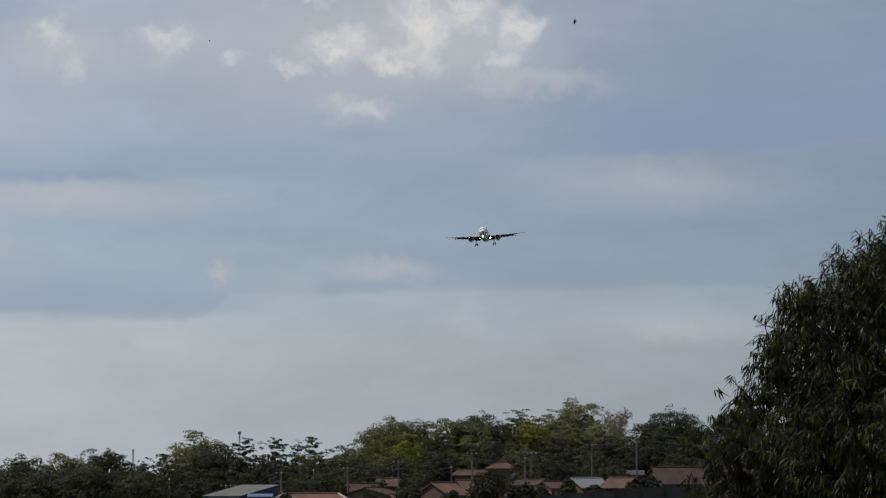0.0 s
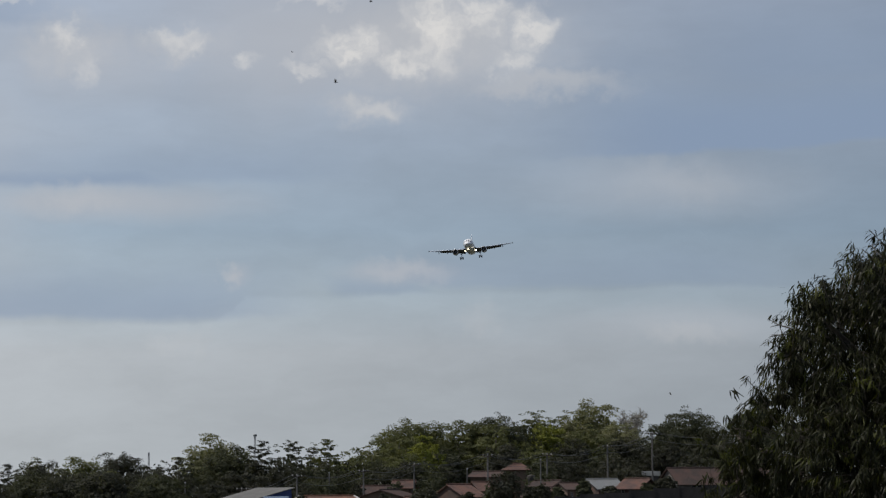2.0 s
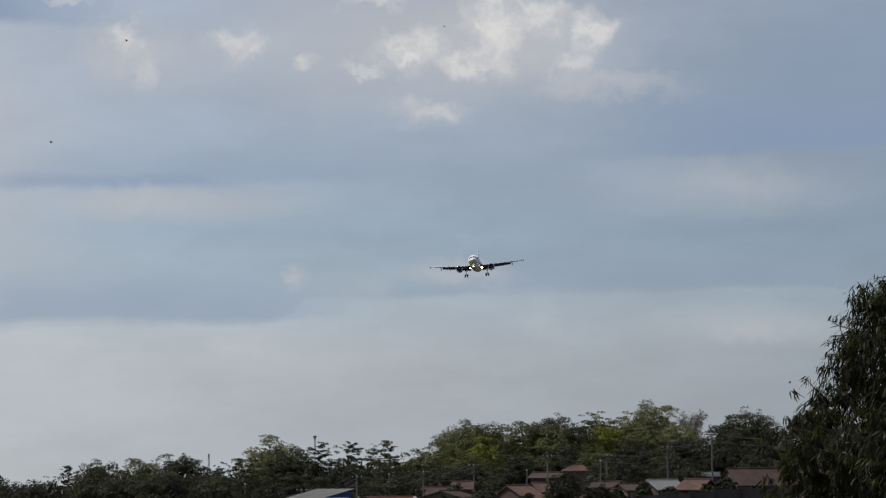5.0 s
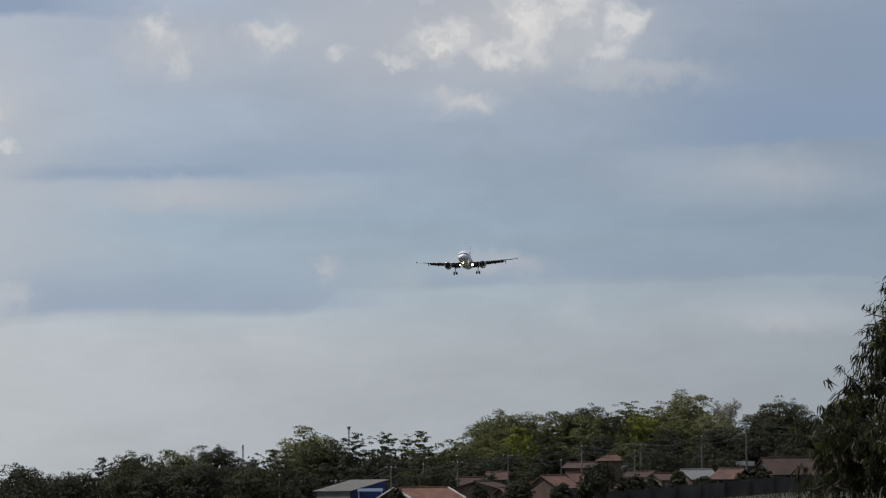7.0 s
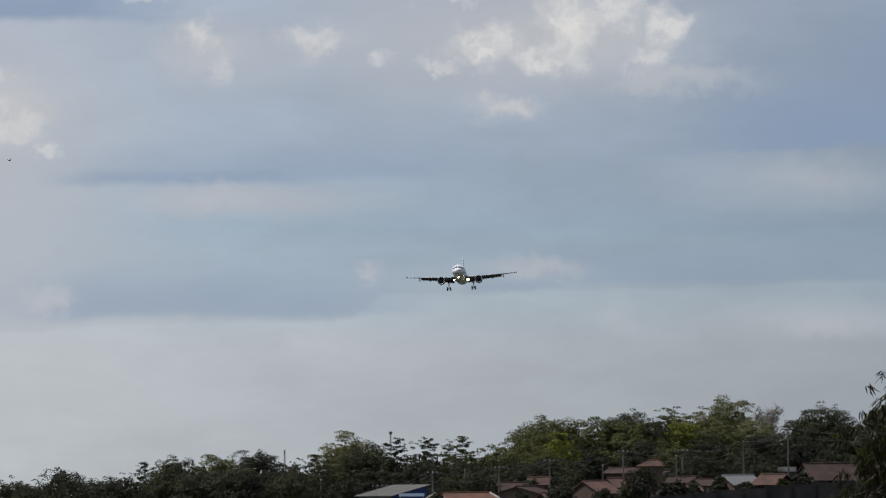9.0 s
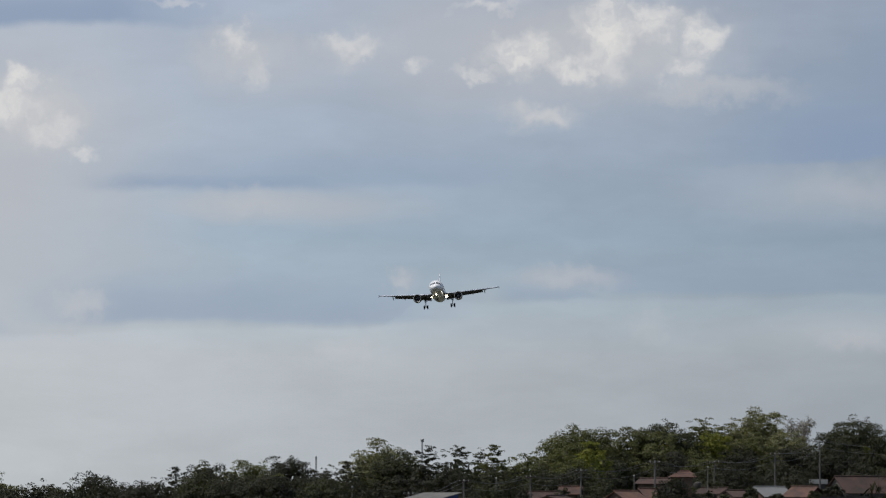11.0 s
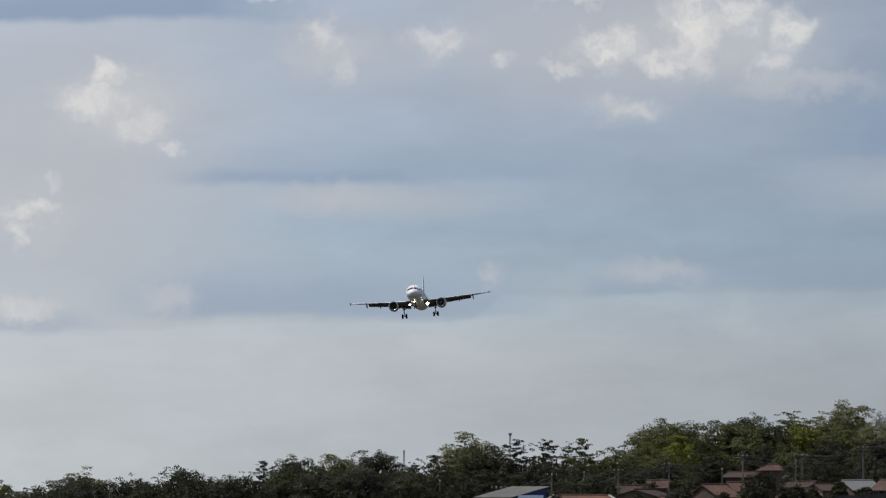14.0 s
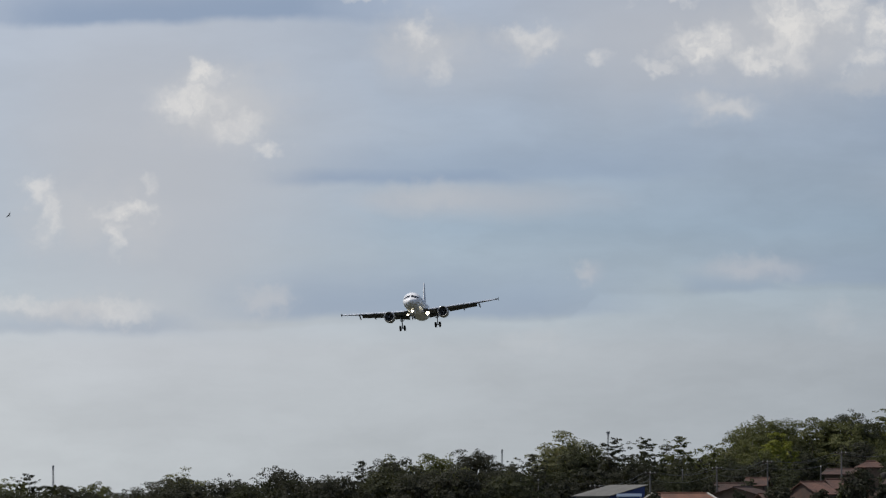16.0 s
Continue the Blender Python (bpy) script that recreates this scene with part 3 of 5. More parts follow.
    tree(FRESH, -3.14, 768, 9.0, 13.30, "spread", LEAF_MID, 57, 56)
    tree(FRESH, -7.44, 755, 8.0, 12.23, "spread", LEAF_MID, 58, 50)
    tree(FRESH, 5.27, 762, 9.0, 12.97, "spread", LEAF_MID, 59, 54)
    tree(FRESH, -9.67, 775, 6.0, 12.83, "spread", LEAF_FRESH, 33, 40)
    tree(FRESH, -4.82, 742, 5.2, 10.65, "round", LEAF_FRESH, 34, 44)
    tree(DARK, 1.28, 765, 7.4, 13.25, "round", LEAF_MID, 35, 56)
    tree(DARK, 5.73, 770, 10.2, 13.57, "round", LEAF_DARK, 36, 78)
    tree(DARK, -1.89, 750, 7.4, 9.17, "round", LEAF_DARK, 37, 56)
    tree(DARK, -7.20, 730, 6.6, 8.21, "round", LEAF_MID, 38, 48)
    tree(DARK, 6.82, 756, 6.8, 9.63, "round", LEAF_DEEP, 39, 52)
    # pale feathery crown, the bare tree, and dark trees before them
    tree(PALE, 16.0, 808, 8.6, 15.3, "spread", LEAF_MID, 61, 50, 0.13, 0.8)
    tree(PALE, 19.4, 805, 10.8, 16.73, "spread", LEAF_LIGHT, 40, 88, 0.13, 0.75)
    tree(PALE, 11.50, 795, 8.4, 15.5, "spread", LEAF_MID, 41, 76, 0.13)
    tree(FRESH, 12.27, 775, 5.6, 13.08, "round", LEAF_FRESH, 42, 44)
    bare_tree("almost leafless grey-twigged tree", 26.0, 800, 6.8, 16.3, 43)
    tree(FRESH, 23.69, 790, 7.8, 12.72, "round", LEAF_LIGHT, 44, 56)
    tree(FRESH, 18.37, 775, 7.0, 12.18, "round", LEAF_MID, 45, 52)
    # these two: deep leaf colour stands in for shade beneath the pale crown
    tree(DARK, 15.60, 740, 6.2, 9.69, "round", LEAF_DEEP, 46, 52)
    tree(DARK, 23.52, 745, 6.2, 10.22, "round", LEAF_DEEP, 47, 52)
    tree(DARK, 33.21, 780, 9.4, 14.46, "round", LEAF_DARK, 48, 72)
    tree(DARK, 29.2, 765, 6.0, 12.6, "round", LEAF_DARK, 49, 40)
    tree(DARK, 35.47, 750, 7.0, 11.53, "round", LEAF_DEEP, 50, 52)
    # deep leaf colour again in place of under-canopy shade
    tree(DARK, 28.40, 740, 6.6, 9.46, "round", LEAF_DEEP, 51, 52)
    tree(DARK, 44.40, 790, 9.4, 17.03, "spread", LEAF_MID, 52, 56)
    tree(DARK, 41.92, 760, 8.0, 12.86, "round", LEAF_DARK, 53, 52)
    tree(DARK, 52.02, 780, 10.0, 14.38, "round", LEAF_DARK, 54, 56)
    tree(DARK, 11.12, 752, 6.0, 8.80, "round", LEAF_MID, 55, 46)
    tree(DARK, 20.12, 735, 5.0, 8.25, "round", LEAF_DARK, 56, 46)
    # thicket that fills the ground behind the houses; only the darkest leaf colours, painting under-canopy shade
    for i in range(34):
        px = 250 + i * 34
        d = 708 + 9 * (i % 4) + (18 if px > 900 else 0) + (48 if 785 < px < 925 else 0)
        tree("thicket tree behind the village houses, under-canopy shade put into its leaf colour", (px - 784) * d / 9536, d, 4.6 + (i * 7 % 5) * 0.4, 1.7 + (885 - (816 - 10 * smooth01(600, 1000, px) + (i * 5 % 7) * 2)) * d / 9536, "round", (LEAF_DEEP, LEAF_DARK, LEAF_DEEP)[i * 5 % 3], 120 + i, 26, 0.15, 0.92)
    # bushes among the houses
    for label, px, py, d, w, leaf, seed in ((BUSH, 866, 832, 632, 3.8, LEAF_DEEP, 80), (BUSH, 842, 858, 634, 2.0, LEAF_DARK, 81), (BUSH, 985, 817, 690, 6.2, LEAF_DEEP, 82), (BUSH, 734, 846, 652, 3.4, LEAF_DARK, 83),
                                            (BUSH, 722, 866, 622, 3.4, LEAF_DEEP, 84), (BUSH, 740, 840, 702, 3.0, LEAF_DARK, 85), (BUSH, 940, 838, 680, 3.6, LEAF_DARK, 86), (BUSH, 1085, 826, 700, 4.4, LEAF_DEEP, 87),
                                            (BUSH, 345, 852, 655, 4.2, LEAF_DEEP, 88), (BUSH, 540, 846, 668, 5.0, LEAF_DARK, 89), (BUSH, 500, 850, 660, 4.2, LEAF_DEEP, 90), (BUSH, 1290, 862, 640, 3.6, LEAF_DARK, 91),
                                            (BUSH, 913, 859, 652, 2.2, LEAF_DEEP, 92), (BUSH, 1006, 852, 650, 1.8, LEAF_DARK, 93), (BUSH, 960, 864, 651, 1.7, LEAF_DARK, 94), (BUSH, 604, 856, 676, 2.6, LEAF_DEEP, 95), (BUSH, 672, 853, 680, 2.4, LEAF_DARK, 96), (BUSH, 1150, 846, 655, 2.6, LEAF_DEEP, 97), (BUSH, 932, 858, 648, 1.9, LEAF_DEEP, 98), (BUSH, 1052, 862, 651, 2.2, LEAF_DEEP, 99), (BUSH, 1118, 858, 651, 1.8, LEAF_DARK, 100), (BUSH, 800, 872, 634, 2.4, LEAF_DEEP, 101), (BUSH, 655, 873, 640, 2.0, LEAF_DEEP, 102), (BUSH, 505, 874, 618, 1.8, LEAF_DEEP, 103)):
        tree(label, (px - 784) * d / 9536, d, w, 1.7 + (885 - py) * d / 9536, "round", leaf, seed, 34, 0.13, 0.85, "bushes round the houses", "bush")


build_trees()


# ---- mango tree by the camera ----
def lance_leaves(name, base, way, length, rng):
    """Long drooping leaves, each of four triangles folded along its rib, joined in one mesh."""
    n = len(base)
    way = unit(way)
    side = unit(np.cross(way, np.array([0, 0, 1.0]) + rng.normal(size=(n, 3)) * 0.5))
    up = np.cross(side, way)
    L = length[:, None]
    w = L * rng.uniform(0.055, 0.085, (n, 1))
    sag = np.array([0, 0, -1.0]) * L
    q1, q2, tip = base + way * L * 0.35 + sag * 0.03, base + way * L * 0.7 + sag * 0.12, base + way * L + sag * 0.26
    v = np.stack([base, q1 + side * w + up * w * 0.4, q1 - side * w + up * w * 0.4, q2 + side * w * 0.8 + up * w * 0.3, q2 - side * w * 0.8 + up * w * 0.3, tip], axis=1).reshape(-1, 3)
    b = np.arange(n)[:, None] * 6
    f = np.concatenate([b + [0, 1, 2], b + [1, 3, 2], b + [2, 3, 4], b + [3, 5, 4]], axis=1).reshape(-1, 3)
    me = bpy.data.meshes.new(name)
    me.vertices.add(len(v))
    me.vertices.foreach_set("co", v.ravel())
    me.loops.add(f.size)
    me.loops.foreach_set("vertex_index", f.ravel().astype(np.int32))
    me.polygons.add(len(f))
    me.polygons.foreach_set("loop_start", np.arange(0, f.size, 3, dtype=np.int32))
    me.update(calc_edges=True)
    me.validate()
    return me


def whorls(tip, out, rng, many=15):
    """Leaves that hang round the ends of twigs."""
    k = len(tip)
    base = np.repeat(tip, many, axis=0)
    o = np.repeat(out, many, axis=0)
    way = o * 0.5 + unit(rng.normal(size=(k * many, 3))) * 0.8 + np.array([0, 0, -1.0])
    base = base - o * rng.uniform(0, 0.16, (k * many, 1)) + rng.normal(size=(k * many, 3)) * 0.02
    return base, way


def build_mango():
    rng = np.random.default_rng(77)
    px, py = 6.95, 71.0
    root = thing("mango_tree", "large dark green mango tree with long drooping leaves", "tree", pose(px, py, 0))
    # bosses of the crown: place in the world, radius
    boss = [(6.6, 71.2, 3.4, 1.95), (6.49, 71.0, 4.16, 1.3), (5.04, 70.3, 3.72, 0.88), (4.42, 70.2, 2.52, 0.92), (3.74, 70.5, 2.40, 0.50), (3.66, 70.4, 1.75, 0.50),
            (5.33, 69.8, 2.18, 1.25), (4.60, 70.6, 1.32, 1.12), (7.66, 71.5, 3.98, 2.0), (5.78, 70.0, 4.45, 0.66), (8.68, 71.5, 2.93, 2.2),
            (6.82, 72.6, 3.52, 2.1), (7.19, 69.4, 2.33, 1.9), (5.78, 70.6, 1.36, 1.3), (4.22, 70.3, 3.02, 0.38), (4.36, 70.2, 3.60, 0.38), (4.60, 70.3, 4.20, 0.36)]
    centre, radius = np.array([b[:3] for b in boss]) - [px, py, 0], np.array([b[3] for b in boss])
    bm = bmesh.new()
    tube(bm, [(0, 0, -0.3), (0.05, 0, 0.7), (-0.1, 0.1, 1.6), (0.0, 0.1, 2.6), (0.1, 0, 4.0)], [0.36, 0.27, 0.24, 0.17, 0.06], 10)
    part("trunk", bm, BARK, root, smooth=True)
    for c in centre:
        bm = bmesh.new()
        limb_mesh(bm, (-0.05, 0.1, rng.uniform(1.3, 2.2)), c, 0.09, 0.02, rng, 0.02, 5)
        for _ in range(7):
            d = Vector(rng.normal(size=3)).normalized() * rng.uniform(0.2, 0.3)
            limb_mesh(bm, c, Vector(c) + d, 0.018, 0.006, rng, 0.05, 3)
        part("limb", bm, BARK, root)
    tips, outs = [], []
    for c, r in zip(centre, radius):
        k = int((560 if r > 1 else 270) * r * r) + 40
        d = unit(rng.normal(size=(k, 3)))
        far = np.where(rng.uniform(size=k) < 0.82, rng.uniform(0.84, 1.06, k), rng.uniform(0.35, 0.86, k))
        far += np.where(rng.uniform(size=k) < 0.10, rng.uniform(0.04, 0.14, k) / r, 0)
        lump = np.array([0.34 * noise.noise(Vector(q * 2.6 + c)) for q in d])
        p = c + d * (r * (far + lump))[:, None]
        keep = np.ones(k, bool)
        for c2, r2 in zip(centre, radius):
            keep &= np.linalg.norm(p - c2, axis=1) > r2 * 0.55 if r2 != r else keep
        tips.append(p[keep]), outs.append(d[keep])
    tips, outs = np.concatenate(tips), np.concatenate(outs)
    # twigs that carry the outer whorls
    bm = bmesh.new()
    for i in range(0, len(tips), 4):
        limb_mesh(bm, tips[i] - outs[i] * 0.4 + [0, 0, -0.04], tips[i], 0.009, 0.005, rng, 0.08, 2)
    tagged(part("twig", bm, BARK, root), kind="stuff")
    # dead twigs that stand out of the foliage
    for x, z, dx, dz in ((4.23, 3.97, -0.28, 0.12), (4.27, 3.90, -0.3, -0.03), (4.38, 4.27, -0.16, 0.05), (5.41, 4.90, -0.12, 0.16), (5.69, 5.12, -0.1, 0.2), (4.14, 3.15, -0.2, 0.08), (4.97, 4.48, 0.06, 0.2)):
        bm = bmesh.new()
        p = Vector((x - px + 0.12, 70.2 - py, z - 0.04))
        tube(bm, [p, p + Vector((dx * 0.6, 0, dz * 0.4)), p + Vector((dx * 1.1, 0.02, dz * 1.1))], [0.012, 0.009, 0.004], 5)
        tube(bm, [p + Vector((dx * 0.6, 0, dz * 0.4)), p + Vector((dx * 1.0, 0.04, dz * 0.2))], [0.008, 0.003], 5)
        part("dead_twig", bm, BARK_PALE, root)
    # sprays on the side towards the houses are pieces of their own
    own = np.argsort(tips[:, 0])[:260]
    sprays = []
    for i in range(6):
        base, way = whorls(np.zeros((1, 3)), np.array([[0.0, 0, -0.3]]), rng, 12)
        sprays.append(lance_leaves("leaf_spray", base, way, rng.uniform(0.08, 0.16, len(base)), rng))
        sprays[-1].materials.append(LEAF_YOUNG if i == 0 else LEAF_MANGO)
    for j, i in enumerate(own):
        ob = mesh_part("leaf_spray", sprays[j % 6], None, root)
        o = outs[i]
        ob.matrix_basis = Matrix.Translation(tips[i]) @ pose(0, 0, 0, rng.uniform(-25, 25) - 25 * o[1], rng.uniform(-25, 25) + 30 * o[0], rng.uniform(0, 360))
    rest = np.setdiff1d(np.arange(len(tips)), own)
    young = rng.uniform(size=len(rest)) < 0.14
    for name, pick, mat in (("leaves", rest[~young], LEAF_MANGO), ("young_leaves", rest[young], LEAF_YOUNG)):
        base, way = whorls(tips[pick], outs[pick], rng)
        tagged(mesh_part(name, lance_leaves(name, base, way, rng.uniform(0.07, 0.16, len(base)), rng), mat, root), kind="stuff")


build_mango()


# ---- village ----
def slope(bm, a, b, c, d, pitch=0.22, wave=0.018, thick=0.07):
    """A roof slope with tile ribs running from the eave a-b up to the ridge d-c."""
    a, b, c, d = (Vector(p) for p in (a, b, c, d))
    n = max(int((b - a).length / pitch) * 2, 4)
    nor = (b - a).cross(d - a).normalized()
    if nor.z < 0:
        nor = -nor
    rows = [], [], [], []
    for i in range(n + 1):
        u = i / n
        h = nor * (wave if i % 2 else 0)
        lo, hi = a.lerp(b, u), d.lerp(c, u)
        for row, p in zip(rows, (lo + h, hi + h, hi - nor * thick, lo - nor * thick)):
            row.append(bm.verts.new(p))
    for i in range(n):
        for r, s in ((0, 1), (1, 2), (2, 3), (3, 0)):
            bm.faces.new((rows[r][i], rows[r][i + 1], rows[s][i + 1], rows[s][i]))
    for i in (0, n):
        bm.faces.new([rows[r][i] for r in range(4)])
    bmesh.ops.recalc_face_normals(bm, faces=bm.faces[:])


def house(label, x, y, long, deep, eave, ridge, turn, roof, wall, verge=None, over=0.45, hip=0.0, openings=True, gable=None, mono=False):
    """A gabled (or hipped) house: ridge along its own x; eave and ridge are heights in the world."""
    foot = min(ground_z(x, y), eave - 1.9)
    top = thing("house", label, "house", pose(x, y, foot, 0, 0, turn), "village houses")
    e, r, hx, hy, t = eave - foot, ridge - foot, long / 2, deep / 2, 0.18
    for sy in (-1, 1):
        bm = bmesh.new()
        if sy < 0 and openings:  # front wall with a window and a door opening
            for x0, x1, z0, z1 in ((-hx, -hx * 0.62, -0.4, e), (-hx * 0.62, -hx * 0.28, -0.4, 0.95), (-hx * 0.62, -hx * 0.28, min(1.95, e - 0.15), e), (-hx * 0.28, hx * 0.25, -0.4, e), (hx * 0.25, hx * 0.25 + 0.9, min(2.05, e - 0.1), e), (hx * 0.25 + 0.9, hx, -0.4, e)):
                box(bm, (x0 + x1) / 2, sy * (hy - t / 2), (z0 + z1) / 2, x1 - x0, t, z1 - z0)
        else:
            box(bm, 0, sy * (hy - t / 2), (e - 0.4) / 2, long, t, e + 0.4)
        part("wall", bm, wall, top)
    for sx in (-1, 1):
        bm = bmesh.new()
        prof = [(-hy, -0.4), (hy, -0.4), (hy, r - 0.06), (-hy, e - 0.06)] if mono else [(-hy, -0.4), (hy, -0.4), (hy, e)] + ([(0, r - 0.08)] if not hip else []) + [(-hy, e)]
        loft(bm, [[(sx * hx, py, pz) for py, pz in prof], [(sx * (hx - t), py, pz) for py, pz in prof]])
        part("gable_wall", bm, gable or wall, top)
    if openings:
        bm = bmesh.new()
        x0, x1, z0, z1 = -hx * 0.62, -hx * 0.28, 0.95, min(1.95, e - 0.15)
        for cx, cz, sx, sz in (((x0 + x1) / 2, z0, x1 - x0, 0.08), ((x0 + x1) / 2, z1, x1 - x0, 0.08), (x0, (z0 + z1) / 2, 0.08, z1 - z0), (x1, (z0 + z1) / 2, 0.08, z1 - z0), ((x0 + x1) / 2, (z0 + z1) / 2, 0.05, z1 - z0)):
            box(bm, cx, -hy + 0.06, cz, sx, 0.1, sz)
        win = part("window", bm, WHITE_TRIM, top)
        bm = bmesh.new()
        box(bm, (x0 + x1) / 2, -hy + 0.1, (z0 + z1) / 2, x1 - x0, 0.02, z1 - z0)
        part("pane", bm, GLASS_DARK, win)
        bm = bmesh.new()
        box(bm, hx * 0.25 + 0.45, -hy + 0.1, 0.82, 0.9, 0.06, min(2.05, e - 0.1) + 0.4)
        part("door", bm, WOOD_DARK, top)
    if mono:
        k = (r - e) / deep
        bm = bmesh.new()
        slope(bm, (-hx - over, -hy - over, e - over * k), (hx + over, -hy - over, e - over * k), (hx + over, hy + over, r + over * k), (-hx - over, hy + over, r + over * k))
        part("roof_slope", bm, roof, top)
        return top
    k = (r - e) / hy
    low = e - over * k
    for sy in (-1, 1):
        bm = bmesh.new()
        slope(bm, (-hx - over, sy * (hy + over), low), (hx + over, sy * (hy + over), low), (hx + over - hip, 0, r), (-hx - over + hip, 0, r))
        part("roof_slope", bm, roof, top)
        if verge and not hip:
            for sx in (-1, 1):
                bm = bmesh.new()
                loft(bm, [[(sx * (hx + over - 0.14 + q), sy * (hy + over), low + dz) for q, dz in ((0, -0.05), (0.24, -0.05), (0.24, 0.12), (0, 0.12))], [(sx * (hx + over - 0.14 + q), 0, r + dz) for q, dz in ((0, -0.05), (0.24, -0.05), (0.24, 0.12), (0, 0.12))]])
                part("verge", bm, verge, top)
    if hip:
        for sx in (-1, 1):
            bm = bmesh.new()
            slope(bm, (sx * (hx + over), -hy - over, low), (sx * (hx + over), hy + over, low), (sx * (hx + over - hip), 0.02, r), (sx * (hx + over - hip), -0.02, r))
            part("roof_slope", bm, roof, top)
    bm = bmesh.new()
    tube(bm, [(-hx - over + hip, 0, r + 0.03), (0, 0, r + 0.05), (hx + over - hip, 0, r + 0.03)], [0.12, 0.12, 0.12], 8)
    part("ridge_cap", bm, roof, top)
    return top


def build_village():
    house("grey-roofed workshop with bright blue gable wall", -24.09, 642, 5.8, 6.0, 2.24, 3.44, -42, SHEET_OLD, SHEET_OLD, None, 0.3, gable=BLUE_WALL, mono=True)
    canopy = thing("canopy", "pale blue sheet canopy before the workshop", "canopy", pose(-21.61, 637.4, ground_z(-21.61, 637.4)))
    bm = bmesh.new()
    z = 2.43 - ground_z(-21.61, 637.4)
    slope(bm, (-1.5, -0.9, z - 0.35), (1.5, -0.9, z - 0.35), (1.5, 0.9, z), (-1.5, 0.9, z))
    part("roof_sheet", bm, BLUE_PALE, canopy)
    for sx in (-1.35, 1.35):
        bm = bmesh.new()
        tube(bm, [(sx, -0.8, -0.2), (sx, -0.8, z - 0.4)], [0.05, 0.05], 8)
        part("post", bm, WHITE_TRIM, canopy)
        bm = bmesh.new()
        tube(bm, [(sx, 0.8, -0.2), (sx, 0.8, z - 0.1)], [0.05, 0.05], 8)
        part("post", bm, WHITE_TRIM, canopy)
    house("low house with orange clay tiles and white verges", -15.23, 622, 6.1, 8.5, 1.27, 2.42, 27, TILE_NEW, PLASTER, WHITE_TRIM, gable=BRICKWORK)
    house("house with weathered brown tiled roof behind others", -10.1, 692, 4.2, 6.0, 2.75, 3.75, 5, TILE_OLD, PLASTER_WARM)
    house("low tiled house with its ochre gable end to the field", -8.5, 660, 5.0, 5.4, 2.45, 3.18, 68, TILE_OLD, PLASTER_WARM)
    house("small raised tiled house among low roofs", -7.1, 703, 2.3, 4.0, 3.65, 4.45, -10, TILE, PLASTER_WARM)
    house("small lean-to with worn tiles between two houses", -5.2, 651, 2.0, 3.6, 1.75, 2.35, 24, TILE, BRICKWORK)
    house("brown-roofed house with pale wall under the eave", 0.0, 642, 2.7, 7.6, 2.35, 3.72, 30, TILE, PLASTER, None, 0.3, gable=BRICKWORK)
    house("narrow tiled house beside a dark pole", 2.9, 668, 2.2, 6.0, 3.05, 4.10, 18, TILE, PLASTER_WARM, None, 0.3)
    house("long low tiled roof partly behind a bush", 4.0, 726, 3.6, 5.0, 5.1, 5.70, -16, TILE_OLD, PLASTER_WARM)
    house("house with sunlit hipped clay-tile roof", 8.05, 738, 3.4, 3.6, 6.15, 6.80, -6, TILE, PLASTER_WARM, None, 0.45, 1.5)
    house("old brown tiled house behind the boundary wall", 10.3, 655, 2.7, 7.0, 2.25, 3.22, -28, TILE_OLD, BRICKWORK, None, 0.3)
    house("small brick outhouse with tiled roof", 11.2, 679, 2.8, 5.0, 3.65, 4.30, -24, TILE_OLD, BRICKWORK)
    house("tiled house with dark eaves", 13.5, 668, 1.9, 5.0, 3.20, 3.92, 20, TILE_OLD, PLASTER_WARM, None, 0.3)
    house("outbuilding with pale grey metal sheet roof", 17.7, 667, 3.6, 7.2, 3.25, 4.38, 20, SHEET, BRICKWORK, None, 0.3)
    house("red tiled house beside the metal-roofed outbuilding", 21.7, 655, 2.7, 6.4, 3.25, 4.36, -24, TILE, BRICKWORK, None, 0.4)
    house("large house with long dark red tiled roof", 30.2, 676, 8.4, 6.6, 3.85, 5.75, 22, TILE_OLD, PLASTER, None, 0.35)
    house("tiled house at the end of the village", 39.51, 694, 8.0, 6.6, 4.09, 5.68, 8, TILE_OLD, PLASTER)
    tank = thing("water_tank", "whitewashed block-shaped water tank on a plinth", "water tank", pose(24.96, 700, ground_z(24.96, 700)))
    bm = bmesh.new()
    h = 5.52 - ground_z(24.96, 700)
    bmesh.ops.bevel(bm, geom=list({e for v in box(bm, 0, 0, h - 0.3, 2.4, 1.4, 0.6) for e in v.link_edges}), offset=0.04, segments=2, affect="EDGES")
    part("tank_body", bm, WHITE_TRIM, tank)
    bm = bmesh.new()
    box(bm, 0, 0, (h - 0.6) / 2 - 0.1, 1.9, 1.1, h - 0.4)
    part("plinth", bm, CEMENT, tank)
    for label, px, d, py, mat in (("small white plastic water tank above a roof", 648, 712, 851, WHITE_TRIM), ("blue plastic water drum above a roof", 664, 716, 853, BLUE_PALE), ("pale water tank between the roofs", 912, 690, 838, CEMENT)):
        x, g = (px - 784) * d / 9536, ground_z((px - 784) * d / 9536, d)
        h = 1.7 + (885 - py) * d / 9536 - g
        top = thing("water_tank", label, "water tank", pose(x, d, g), "water tanks")
        bm = bmesh.new()
        loft(bm, [[(r * math.cos(6.28319 * q / 16), r * math.sin(6.28319 * q / 16), h + dz) for q in range(16)] for dz, r in ((-0.8, 0.40), (-0.75, 0.45), (-0.2, 0.5), (-0.1, 0.46), (0.0, 0.2))])
        part("drum", bm, mat, top, smooth=True)
        for sx, sy in ((-1, -1), (1, -1), (1, 1), (-1, 1)):
            bm = bmesh.new()
